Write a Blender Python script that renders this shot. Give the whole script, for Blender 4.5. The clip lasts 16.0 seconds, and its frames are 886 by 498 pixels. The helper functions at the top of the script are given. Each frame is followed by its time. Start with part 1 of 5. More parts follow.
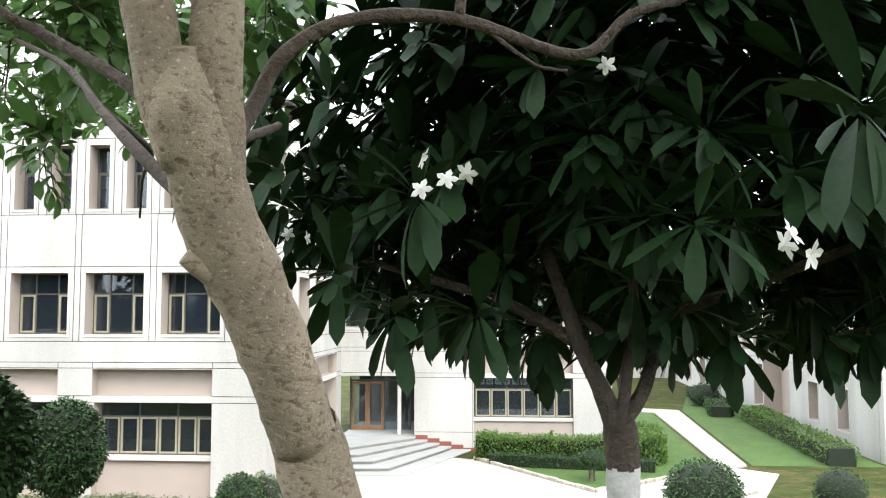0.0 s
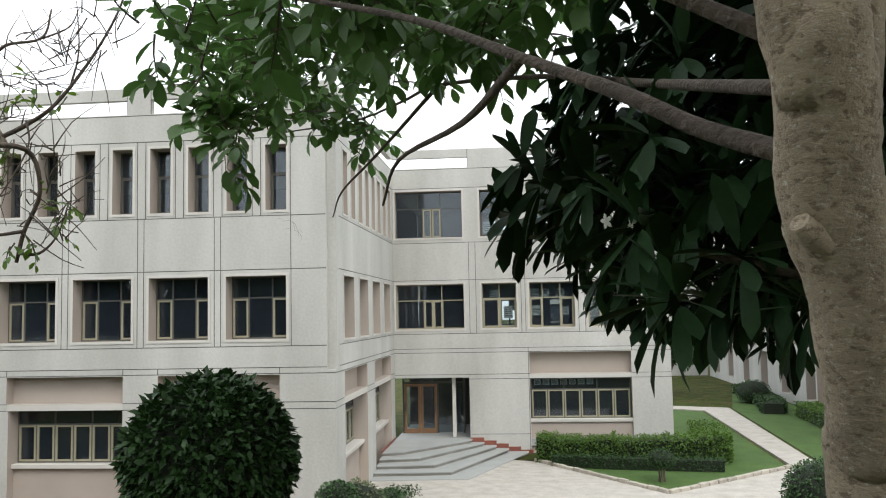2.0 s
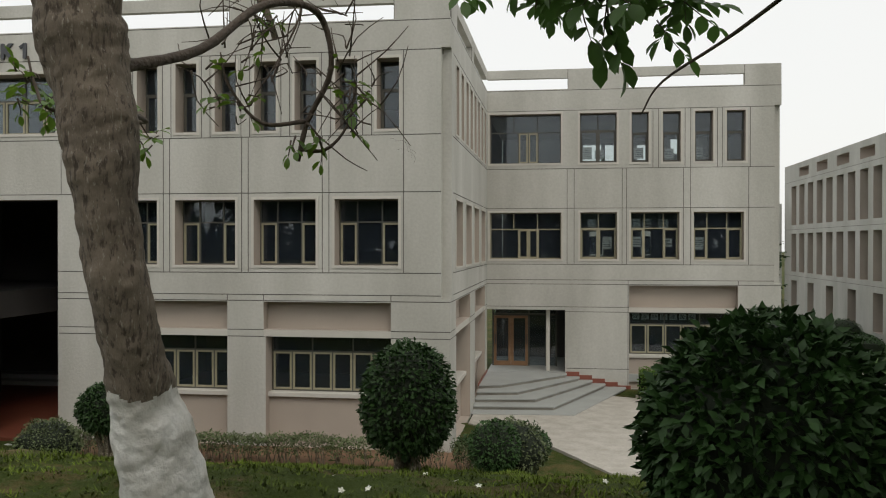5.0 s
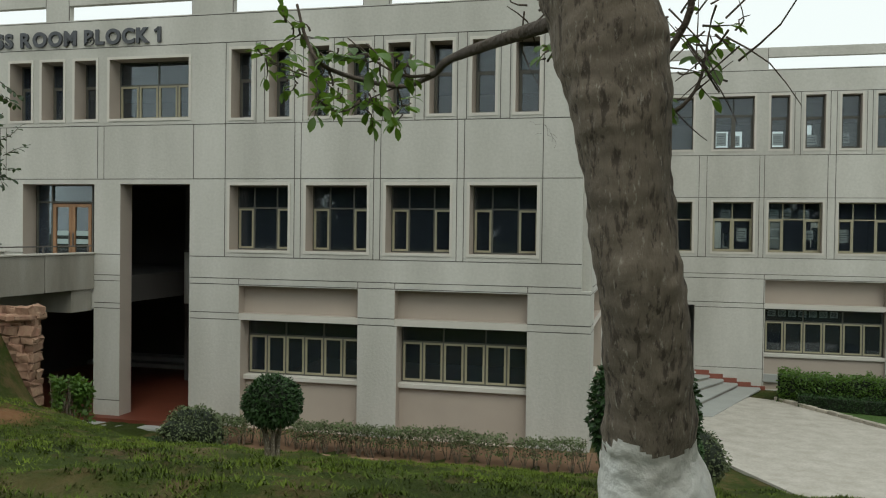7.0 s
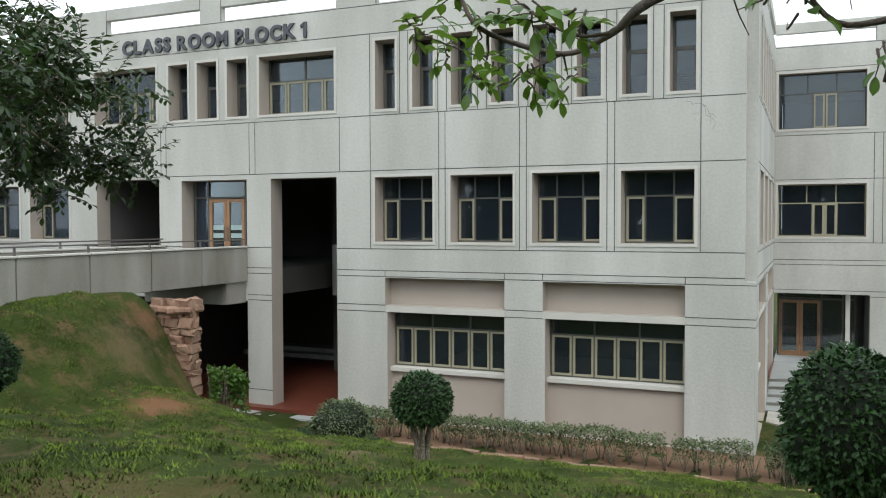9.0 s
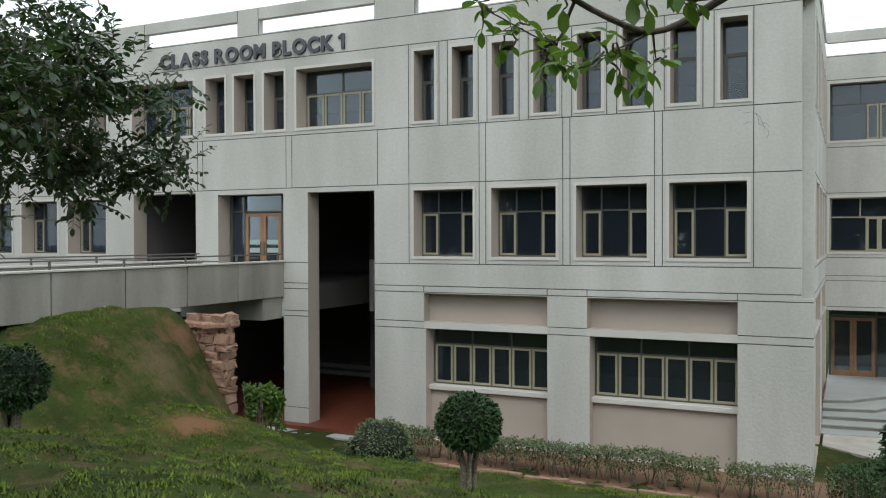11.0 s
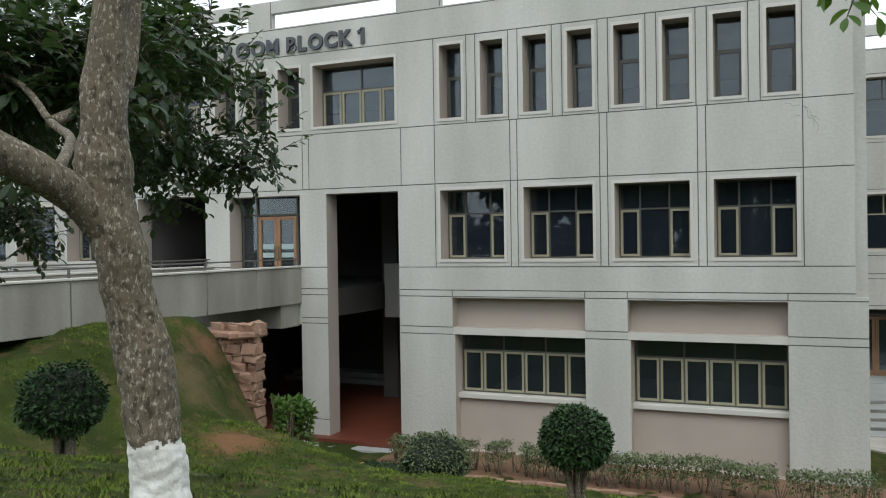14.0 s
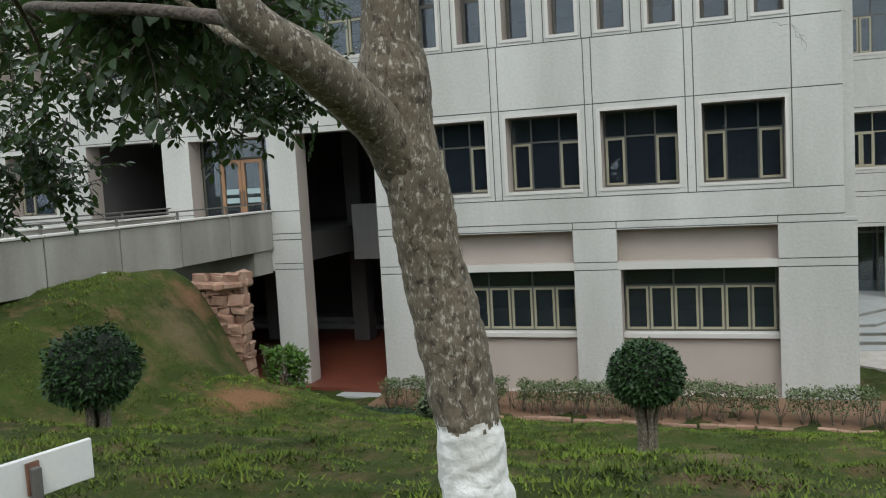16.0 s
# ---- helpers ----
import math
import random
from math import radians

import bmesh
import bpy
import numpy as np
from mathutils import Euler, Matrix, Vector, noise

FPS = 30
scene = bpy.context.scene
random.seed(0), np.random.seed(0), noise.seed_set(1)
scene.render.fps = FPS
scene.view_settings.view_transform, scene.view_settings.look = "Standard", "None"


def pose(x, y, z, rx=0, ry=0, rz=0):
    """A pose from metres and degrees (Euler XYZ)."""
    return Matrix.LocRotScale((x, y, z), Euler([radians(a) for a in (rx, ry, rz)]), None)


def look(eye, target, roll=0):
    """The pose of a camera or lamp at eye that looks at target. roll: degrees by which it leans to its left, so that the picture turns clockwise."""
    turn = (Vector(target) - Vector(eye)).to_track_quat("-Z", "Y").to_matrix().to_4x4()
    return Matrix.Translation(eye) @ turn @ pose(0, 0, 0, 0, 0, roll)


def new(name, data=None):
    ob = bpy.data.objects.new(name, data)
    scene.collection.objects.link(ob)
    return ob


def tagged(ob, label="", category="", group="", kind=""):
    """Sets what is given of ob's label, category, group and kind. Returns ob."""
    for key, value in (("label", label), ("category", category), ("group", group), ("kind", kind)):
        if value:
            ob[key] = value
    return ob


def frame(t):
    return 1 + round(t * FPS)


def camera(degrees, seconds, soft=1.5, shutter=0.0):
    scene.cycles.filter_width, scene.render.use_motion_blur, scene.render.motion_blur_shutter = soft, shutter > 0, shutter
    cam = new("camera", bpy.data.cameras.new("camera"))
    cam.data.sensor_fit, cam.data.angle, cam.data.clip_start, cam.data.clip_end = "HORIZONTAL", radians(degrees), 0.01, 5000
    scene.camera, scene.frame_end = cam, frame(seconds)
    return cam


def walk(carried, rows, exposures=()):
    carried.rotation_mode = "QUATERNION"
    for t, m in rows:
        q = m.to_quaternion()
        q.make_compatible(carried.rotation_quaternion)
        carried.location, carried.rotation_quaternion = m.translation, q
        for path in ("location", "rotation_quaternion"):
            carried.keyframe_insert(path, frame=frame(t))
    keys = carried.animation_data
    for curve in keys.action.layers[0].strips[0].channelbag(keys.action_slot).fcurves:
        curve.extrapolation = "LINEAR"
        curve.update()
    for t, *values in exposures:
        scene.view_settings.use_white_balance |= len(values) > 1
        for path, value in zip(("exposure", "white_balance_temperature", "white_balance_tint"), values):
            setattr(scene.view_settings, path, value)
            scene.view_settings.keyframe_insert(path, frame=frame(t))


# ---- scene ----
cam = camera(55.0, 16.0, soft=1.1)
EXPOSURES = [(0, 2.0, 6350, 12), (0.5, 2.1, 6350, 12), (1, 1.75, 6350, 12), (1.5, 1.45, 6400, 10), (2, 0.9, 6450, 10), (2.5, 0.4, 6600, 11), (3.2, 0.28, 6700, 10), (5.4, 0.0, 7000, 9), (7, 0.1, 6700, 1), (8, 0.25, 6500, 3), (8.4, 0.65, 6300, 6), (9, 0.75, 6200, 6), (9.7, 0.7, 6200, 6), (12, 0.4, 6200, 6), (14, 0.5, 6200, 6), (15, 0.65, 6200, 6), (16, 0.65, 6150, 7)]
PATH = [
    (0, (6.156, -23.187, 4.464), (6.011, -21.198, 4.611), -0.04),
    (0.5, (5.788, -23.020, 4.450), (5.630, -21.033, 4.614), -0.84),
    (1, (5.425, -22.878, 4.453), (5.246, -20.893, 4.622), -1.58),
    (1.5, (5.064, -22.852, 4.466), (4.887, -20.866, 4.623), -1.59),
    (2, (4.677, -22.778, 4.437), (4.495, -20.792, 4.588), -1.12),
    (2.5, (4.267, -22.812, 4.400), (4.099, -20.823, 4.533), -1.41),
    (3, (3.863, -22.762, 4.399), (3.743, -20.768, 4.497), -1.36),
    (3.2, (3.718, -22.722, 4.398), (3.615, -20.726, 4.479), -1.32),
    (5.3, (2.244, -21.460, 4.386), (1.947, -19.483, 4.341), 0.08),
    (5.5, (2.072, -21.400, 4.377), (1.770, -19.424, 4.313), 0.06),
    (6, (1.659, -21.129, 4.369), (1.308, -19.161, 4.315), 0.38),
    (6.5, (1.340, -20.891, 4.361), (0.922, -18.936, 4.322), 0.66),
    (7, (1.021, -20.900, 4.364), (0.545, -18.957, 4.326), 0.77),
    (7.5, (0.850, -20.817, 4.369), (0.294, -18.897, 4.312), 0.39),
    (8, (0.767, -20.627, 4.361), (0.116, -18.738, 4.289), 0.09),
    (8.5, (0.730, -20.495, 4.367), (0.004, -18.633, 4.293), -0.21),
    (9, (0.702, -20.330, 4.366), (-0.088, -18.494, 4.302), -0.16),
    (9.5, (0.661, -20.166, 4.345), (-0.172, -18.349, 4.291), 0.08),
    (12, (-0.097, -19.708, 4.279), (-0.961, -17.904, 4.268), -0.10),
    (12.5, (-0.360, -19.647, 4.255), (-1.216, -17.839, 4.252), -0.18),
    (13, (-0.687, -19.645, 4.247), (-1.526, -17.830, 4.250), -0.27),
    (13.5, (-1.005, -19.625, 4.266), (-1.824, -17.800, 4.267), -0.29),
    (14, (-1.366, -19.630, 4.265), (-2.169, -17.799, 4.249), -0.85),
    (14.5, (-1.723, -19.654, 4.246), (-2.492, -17.809, 4.205), -1.50),
    (15, (-2.063, -19.700, 4.260), (-2.793, -17.839, 4.181), -2.10),
    (15.5, (-2.461, -19.635, 4.284), (-3.149, -17.761, 4.164), -2.66),
    (16, (-2.916, -19.567, 4.286), (-3.555, -17.680, 4.118), -3.28),
]
walk(cam, [(t, look(e, g, r)) for t, e, g, r in PATH], EXPOSURES)

# ---------------------------------------------------------------- light
world = bpy.data.worlds.new("overcast_sky")
scene.world = world
world.use_nodes = True
wn, wl = world.node_tree.nodes, world.node_tree.links
sky = wn.new("ShaderNodeTexSky")
sky.sky_type, sky.sun_disc = "NISHITA", False
sky.sun_elevation, sky.sun_rotation = radians(58), radians(150)
sky.air_density, sky.dust_density, sky.ozone_density = 1.0, 4.0, 1.0
veil = wn.new("ShaderNodeMixRGB")
veil.inputs[0].default_value = 0.85
veil.inputs[2].default_value = (8.2, 8.5, 8.8, 1)
wl.new(sky.outputs[0], veil.inputs[1])
wl.new(veil.outputs[0], wn["Background"].inputs[0])
wn["Background"].inputs[1].default_value = 0.12
sun = new("sun", bpy.data.lights.new("sun", "SUN"))
sun.data.energy, sun.data.angle, sun.data.color = 0.7, radians(25), (1.0, 0.96, 0.9)
sun.matrix_world = look((10, -20, 30), (0, 4, 0))

# ---------------------------------------------------------------- materials


def material(name, base, rough=0.8, spread=0.12, scale=1.0, bump=0.25, fine=40.0, stain=None, metal=0.0, vary=0.0, spec=0.5, streak=False):
    """Principled surface with a coarse stain, a fine grain and a matching bump, in metres."""
    m = bpy.data.materials.new(name)
    m.use_nodes = True
    n, l = m.node_tree.nodes, m.node_tree.links
    p = n["Principled BSDF"]
    p.inputs["Roughness"].default_value = rough
    p.inputs["Metallic"].default_value = metal
    p.inputs["Specular IOR Level"].default_value = spec
    co = n.new("ShaderNodeNewGeometry")
    mp = n.new("ShaderNodeMapping")
    mp.inputs["Scale"].default_value = (1, 1, 0.25) if streak else (1, 1, 1)
    l.new(co.outputs["Position"], mp.inputs[0])
    a = n.new("ShaderNodeTexNoise")
    a.inputs["Scale"].default_value, a.inputs["Detail"].default_value = scale, 6
    b = n.new("ShaderNodeTexNoise")
    b.inputs["Scale"].default_value, b.inputs["Detail"].default_value = fine, 4
    l.new(mp.outputs[0], a.inputs["Vector"])
    l.new(co.outputs["Position"], b.inputs["Vector"])
    ramp = n.new("ShaderNodeValToRGB")
    ramp.color_ramp.elements[0].position, ramp.color_ramp.elements[1].position = 0.3, 0.7
    dark = stain or tuple(c * (1 - 2 * spread) for c in base)
    ramp.color_ramp.elements[0].color, ramp.color_ramp.elements[1].color = (*dark, 1), (*base, 1)
    l.new(a.outputs[0], ramp.inputs[0])
    grain = n.new("ShaderNodeMapRange")
    grain.inputs[3].default_value, grain.inputs[4].default_value = 1 - spread * 1.6, 1 + spread * 1.6
    l.new(b.outputs[0], grain.inputs[0])
    mul = n.new("ShaderNodeVectorMath")
    mul.operation = "SCALE"
    l.new(ramp.outputs[0], mul.inputs[0])
    l.new(grain.outputs[0], mul.inputs["Scale"])
    out = mul.outputs[0]
    if vary:
        info = n.new("ShaderNodeObjectInfo")
        geo = n.new("ShaderNodeNewGeometry")
        add = n.new("ShaderNodeMath")
        add.operation = "ADD"
        l.new(info.outputs["Random"], add.inputs[0])
        l.new(geo.outputs["Random Per Island"], add.inputs[1])
        rng = n.new("ShaderNodeMapRange")
        rng.inputs[2].default_value = 2.0
        rng.inputs[3].default_value, rng.inputs[4].default_value = 1 - vary, 1 + vary
        l.new(add.outputs[0], rng.inputs[0])
        m2 = n.new("ShaderNodeVectorMath")
        m2.operation = "SCALE"
        l.new(out, m2.inputs[0])
        l.new(rng.outputs[0], m2.inputs["Scale"])
        out = m2.outputs[0]
    l.new(out, p.inputs["Base Color"])
    if bump:
        bp = n.new("ShaderNodeBump")
        bp.inputs["Strength"].default_value, bp.inputs["Distance"].default_value = bump, 0.02
        l.new(b.outputs[0], bp.inputs["Height"])
        l.new(bp.outputs[0], p.inputs["Normal"])
    return m


def glass_material(name, tint):
    m = bpy.data.materials.new(name)
    m.use_nodes = True
    n, l = m.node_tree.nodes, m.node_tree.links
    n.remove(n["Principled BSDF"])
    tr, gl, mx, fr = n.new("ShaderNodeBsdfTransparent"), n.new("ShaderNodeBsdfGlossy"), n.new("ShaderNodeMixShader"), n.new("ShaderNodeFresnel")
    tr.inputs[0].default_value = (*tint, 1)
    gl.inputs[0].default_value = (0.9, 0.95, 1, 1)
    gl.inputs["Roughness"].default_value = 0.02
    fr.inputs[0].default_value = 1.6
    l.new(fr.outputs[0], mx.inputs[0])
    l.new(tr.outputs[0], mx.inputs[1])
    l.new(gl.outputs[0], mx.inputs[2])
    # Thin blue-grey diffuse layer: reflected sky haze put into the pane's colour.
    haze, haze_mix = n.new("ShaderNodeBsdfDiffuse"), n.new("ShaderNodeMixShader")
    haze.inputs[0].default_value, haze_mix.inputs[0].default_value = (0.26, 0.33, 0.46, 1), 0.027
    l.new(mx.outputs[0], haze_mix.inputs[1])
    l.new(haze.outputs[0], haze_mix.inputs[2])
    l.new(haze_mix.outputs[0], n["Material Output"].inputs[0])
    return m


def bark_material(name, main, crack, lichen, scale, squash, fleck=0.58):
    """Bark with dark cracks, pale lichen flecks and a coarse tone change; squash below 1 draws the cracks out upwards."""
    m = material(name, main, 0.95, 0.14, 5, 0, 90, stain=tuple(c * 0.62 for c in main))
    n, l = m.node_tree.nodes, m.node_tree.links
    p = n["Principled BSDF"]
    old = p.inputs["Base Color"].links[0].from_socket
    geo, mp = n.new("ShaderNodeNewGeometry"), n.new("ShaderNodeMapping")
    mp.inputs["Scale"].default_value = (1, 1, squash)
    l.new(geo.outputs["Position"], mp.inputs[0])
    a, b = n.new("ShaderNodeTexNoise"), n.new("ShaderNodeTexNoise")
    a.inputs["Scale"].default_value, a.inputs["Detail"].default_value, a.inputs["Roughness"].default_value = scale, 5, 0.65
    b.inputs["Scale"].default_value, b.inputs["Detail"].default_value, b.inputs["Roughness"].default_value = scale * 1.7, 6, 0.7
    for t in (a, b):
        l.new(mp.outputs[0], t.inputs["Vector"])
    for t, lo, hi, col, k in ((a, 0.47, 0.38, crack, 0.9), (b, fleck, fleck + 0.08, lichen, 0.75)):
        r = n.new("ShaderNodeMapRange")
        r.inputs[1].default_value, r.inputs[2].default_value, r.inputs[4].default_value = lo, hi, k
        l.new(t.outputs[0], r.inputs[0])
        mx = n.new("ShaderNodeMixRGB")
        l.new(r.outputs[0], mx.inputs[0])
        l.new(old, mx.inputs[1])
        mx.inputs[2].default_value = (*col, 1)
        old = mx.outputs[0]
    l.new(old, p.inputs["Base Color"])
    bp = n.new("ShaderNodeBump")
    bp.inputs["Strength"].default_value, bp.inputs["Distance"].default_value = 0.8, 0.012
    l.new(a.outputs[0], bp.inputs["Height"])
    l.new(bp.outputs[0], p.inputs["Normal"])
    return m


RENDER = material("cement_render", (0.515, 0.51, 0.475), 0.9, 0.08, 0.7, 0.35, 14, stain=(0.385, 0.38, 0.345), streak=True)
REVEAL = material("warm_painted_render", (0.41, 0.355, 0.305), 0.9, 0.05, 0.8, 0.15, 60)
TRIM = material("pale_trim_paint", (0.54, 0.52, 0.475), 0.8, 0.04, 0.8, 0.1, 60)
CONCRETE = material("weathered_concrete", (0.33, 0.315, 0.275), 0.9, 0.1, 1.2, 0.3, 30, stain=(0.2, 0.185, 0.155), streak=True)
CREAM = material("cream_window_paint", (0.31, 0.29, 0.2), 0.5, 0.04, 3, 0.05, 50)
DARKFRAME = material("dark_window_paint", (0.085, 0.083, 0.07), 0.4, 0.05, 3, 0.05, 50)
TIMBER = material("varnished_door_timber", (0.34, 0.19, 0.1), 0.4, 0.12, 4, 0.1, 60)
GLASS = glass_material("window_glass", (0.68, 0.73, 0.73))
# Base colour far below plaster's own; the rooms' shade is put into it.
ROOMSHADE = material("room_shade_tone", (0.11, 0.105, 0.1), 0.9, 0.05, 1, 0.1, 30)
BRICKTILE = material("brown_red_floor_tile", (0.16, 0.045, 0.025), 0.5, 0.1, 2, 0.1, 20)
STEEL = material("painted_steel_rail", (0.12, 0.11, 0.1), 0.5, 0.08, 5, 0.1, 60)
WHITE = material("white_limewash", (0.77, 0.765, 0.735), 0.85, 0.12, 9, 0.45, 40, stain=(0.52, 0.5, 0.45))
BOARD = material("white_board_paint", (0.62, 0.62, 0.6), 0.6, 0.04, 6, 0.1, 30, stain=(0.66, 0.65, 0.6))
LETTER = material("dark_sign_letter", (0.06, 0.065, 0.075), 0.45, 0.05, 5, 0.05, 40)
PAPER = material("notice_and_daylight_white", (0.75, 0.75, 0.73), 0.8, 0.03, 9, 0, 40)
PAVE = material("pale_paving", (0.47, 0.445, 0.4), 0.85, 0.13, 2.2, 0.4, 16, stain=(0.36, 0.335, 0.29))
STEP = material("grey_step_stone", (0.36, 0.375, 0.36), 0.7, 0.06, 1.5, 0.15, 30)
REDTILE = material("red_skirting_tile", (0.24, 0.075, 0.05), 0.5, 0.08, 3, 0.1, 30)
KERB = material("kerb_stone", (0.42, 0.385, 0.32), 0.9, 0.12, 3, 0.4, 20, vary=0.25)
RUBBLE = material("reddish_rubble_stone", (0.33, 0.22, 0.15), 0.9, 0.16, 5, 0.7, 18, stain=(0.24, 0.13, 0.09), vary=0.3)
BARK = bark_material("mottled_bark", (0.165, 0.135, 0.092), (0.05, 0.039, 0.028), (0.43, 0.4, 0.33), 40, 0.55, 0.54)
BARKPALE = bark_material("pale_mottled_bark", (0.37, 0.3, 0.21), (0.16, 0.115, 0.08), (0.48, 0.45, 0.38), 34, 1.5)
BARKCRACK = bark_material("cracked_bark", (0.215, 0.175, 0.135), (0.06, 0.046, 0.035), (0.36, 0.33, 0.275), 52, 0.3)
# Own dark bark of some trees, and the shade tone of thin limbs.
BARKDARK = material("dark_bark", (0.11, 0.085, 0.065), 0.95, 0.22, 8, 1.0, 40, stain=(0.07, 0.055, 0.045))
LEAF = material("tree_leaf", (0.065, 0.14, 0.027), 0.5, 0.15, 2, 0.1, 20, vary=0.4)
BIGLEAF = material("leathery_leaf", (0.022, 0.056, 0.019), 0.55, 0.15, 4, 0.1, 30, vary=0.4, spec=0.2)
TOPIARY = material("clipped_leaf", (0.03, 0.072, 0.018), 0.5, 0.12, 3, 0.1, 20, vary=0.35)
# Near-black filler; the shade between leaves is put into this colour.
LEAFSHADE = material("leaf_shade_core", (0.014, 0.022, 0.01), 0.9, 0.15, 6, 0.5, 30)
DARKLEAF = material("dark_tree_leaf", (0.032, 0.066, 0.018), 0.5, 0.15, 2, 0.1, 20, vary=0.4)
HEDGE = material("bright_hedge_leaf", (0.095, 0.19, 0.03), 0.5, 0.15, 2, 0.1, 20, vary=0.4)
DRYLEAF = material("dull_hedge_leaf", (0.09, 0.12, 0.045), 0.6, 0.15, 2, 0.1, 20, vary=0.45)
PETAL = material("white_petal", (0.82, 0.82, 0.74), 0.6, 0.03, 9, 0, 40)
SOIL = material("bare_red_soil", (0.2, 0.115, 0.065), 0.95, 0.15, 2, 0.5, 20)


SPOTS = [(-10.1, -8.2, 1.0, 0.75, (0.22, 0.11, 0.055)), (-13.1, -5.7, 2.0, 0.6, (0.19, 0.1, 0.055)), (-12.5, -6.9, 1.5, 0.8, (0.13, 0.1, 0.05)), (-5.5, -12.8, 1.65, 0.5, (0.22, 0.16, 0.09)), (-3.0, -13.6, 1.9, 0.5, (0.2, 0.15, 0.085)),
         (-6.8, -13.2, 1.8, 0.4, (0.22, 0.16, 0.09)), (-5.5, -13.7, 1.85, 0.4, (0.21, 0.15, 0.085)), (0.8, -14.2, 2.0, 0.6, (0.16, 0.12, 0.065)), (2.9, -12.6, 1.6, 0.6, (0.17, 0.12, 0.065)), (-8.4, -12.2, 1.5, 0.4, (0.18, 0.13, 0.07))]


def ground_material(name, green, dry, soil, spots):
    m = material(name, green, 0.95, 0.18, 0.9, 0.8, 35, stain=tuple(g * 0.55 for g in green))
    n, l = m.node_tree.nodes, m.node_tree.links
    p = n["Principled BSDF"]
    old = p.inputs["Base Color"].links[0].from_socket
    geo = n.new("ShaderNodeNewGeometry")
    for scale, lo, hi, col in ((1.7, 0.51, 0.66, soil), (0.5, 0.53, 0.66, dry), (0.33, 0.62, 0.72, soil)):
        t = n.new("ShaderNodeTexNoise")
        t.inputs["Scale"].default_value, t.inputs["Detail"].default_value = scale, 8
        t.inputs["Roughness"].default_value = 0.7
        l.new(geo.outputs["Position"], t.inputs["Vector"])
        r = n.new("ShaderNodeMapRange")
        r.inputs[1].default_value, r.inputs[2].default_value, r.inputs[4].default_value = lo, hi, 0.75
        l.new(t.outputs[0], r.inputs[0])
        mx = n.new("ShaderNodeMixRGB")
        l.new(r.outputs[0], mx.inputs[0])
        l.new(old, mx.inputs[1])
        mx.inputs[2].default_value = (*col, 1)
        old = mx.outputs[0]
    for x, y, z, rad, col in spots:
        d = n.new("ShaderNodeVectorMath")
        d.operation = "DISTANCE"
        d.inputs[1].default_value = (x, y, z)
        w = n.new("ShaderNodeTexNoise")
        w.inputs["Scale"].default_value, w.inputs["Detail"].default_value, w.inputs["Roughness"].default_value = 2.6, 9, 0.7
        l.new(geo.outputs["Position"], w.inputs["Vector"])
        l.new(geo.outputs["Position"], d.inputs[0])
        s = n.new("ShaderNodeMath")
        s.operation = "MULTIPLY_ADD"
        l.new(w.outputs[0], s.inputs[0])
        s.inputs[1].default_value = rad * 2.2
        l.new(d.outputs["Value"], s.inputs[2])
        r = n.new("ShaderNodeMapRange")
        r.inputs[1].default_value, r.inputs[2].default_value = rad * 2.3, rad * 1.5
        r.inputs[3].default_value, r.inputs[4].default_value = 0.0, 0.85
        l.new(s.outputs[0], r.inputs[0])
        mx = n.new("ShaderNodeMixRGB")
        l.new(r.outputs[0], mx.inputs[0])
        l.new(old, mx.inputs[1])
        mx.inputs[2].default_value = (*col, 1)
        old = mx.outputs[0]
    l.new(old, p.inputs["Base Color"])
    clump, bp = n.new("ShaderNodeTexNoise"), n.new("ShaderNodeBump")
    clump.inputs["Scale"].default_value, clump.inputs["Detail"].default_value, clump.inputs["Roughness"].default_value = 7.0, 7, 0.7
    bp.inputs["Strength"].default_value, bp.inputs["Distance"].default_value = 1.0, 0.09
    l.new(geo.outputs["Position"], clump.inputs["Vector"])
    l.new(clump.outputs[0], bp.inputs["Height"])
    l.new(bp.outputs[0], p.inputs["Normal"])
    return m


TURF = ground_material("patchy_turf", (0.05, 0.073, 0.011), (0.13, 0.1, 0.042), (0.15, 0.095, 0.05), SPOTS)

def let_light_through(m, colour, k):
    """Thin leaf: part of the light passes through it."""
    n, l = m.node_tree.nodes, m.node_tree.links
    t, mx = n.new("ShaderNodeBsdfTranslucent"), n.new("ShaderNodeMixShader")
    t.inputs[0].default_value, mx.inputs[0].default_value = (*colour, 1), k
    l.new(n["Principled BSDF"].outputs[0], mx.inputs[1])
    l.new(t.outputs[0], mx.inputs[2])
    l.new(mx.outputs[0], n["Material Output"].inputs[0])


let_light_through(LEAF, (0.1, 0.21, 0.05), 0.25)
let_light_through(HEDGE, (0.16, 0.28, 0.03), 0.3)
let_light_through(DARKLEAF, (0.06, 0.11, 0.025), 0.25)
GRASS = material("grass_blade", (0.122, 0.17, 0.02), 0.8, 0.5, 0.8, 0, 6, stain=(0.044, 0.066, 0.012), vary=0.45)
for m in (GRASS, TURF):
    m.node_tree.nodes["Principled BSDF"].inputs["Specular IOR Level"].default_value = 0.2
TOPIARY.node_tree.nodes["Principled BSDF"].inputs["Specular IOR Level"].default_value = 0.25

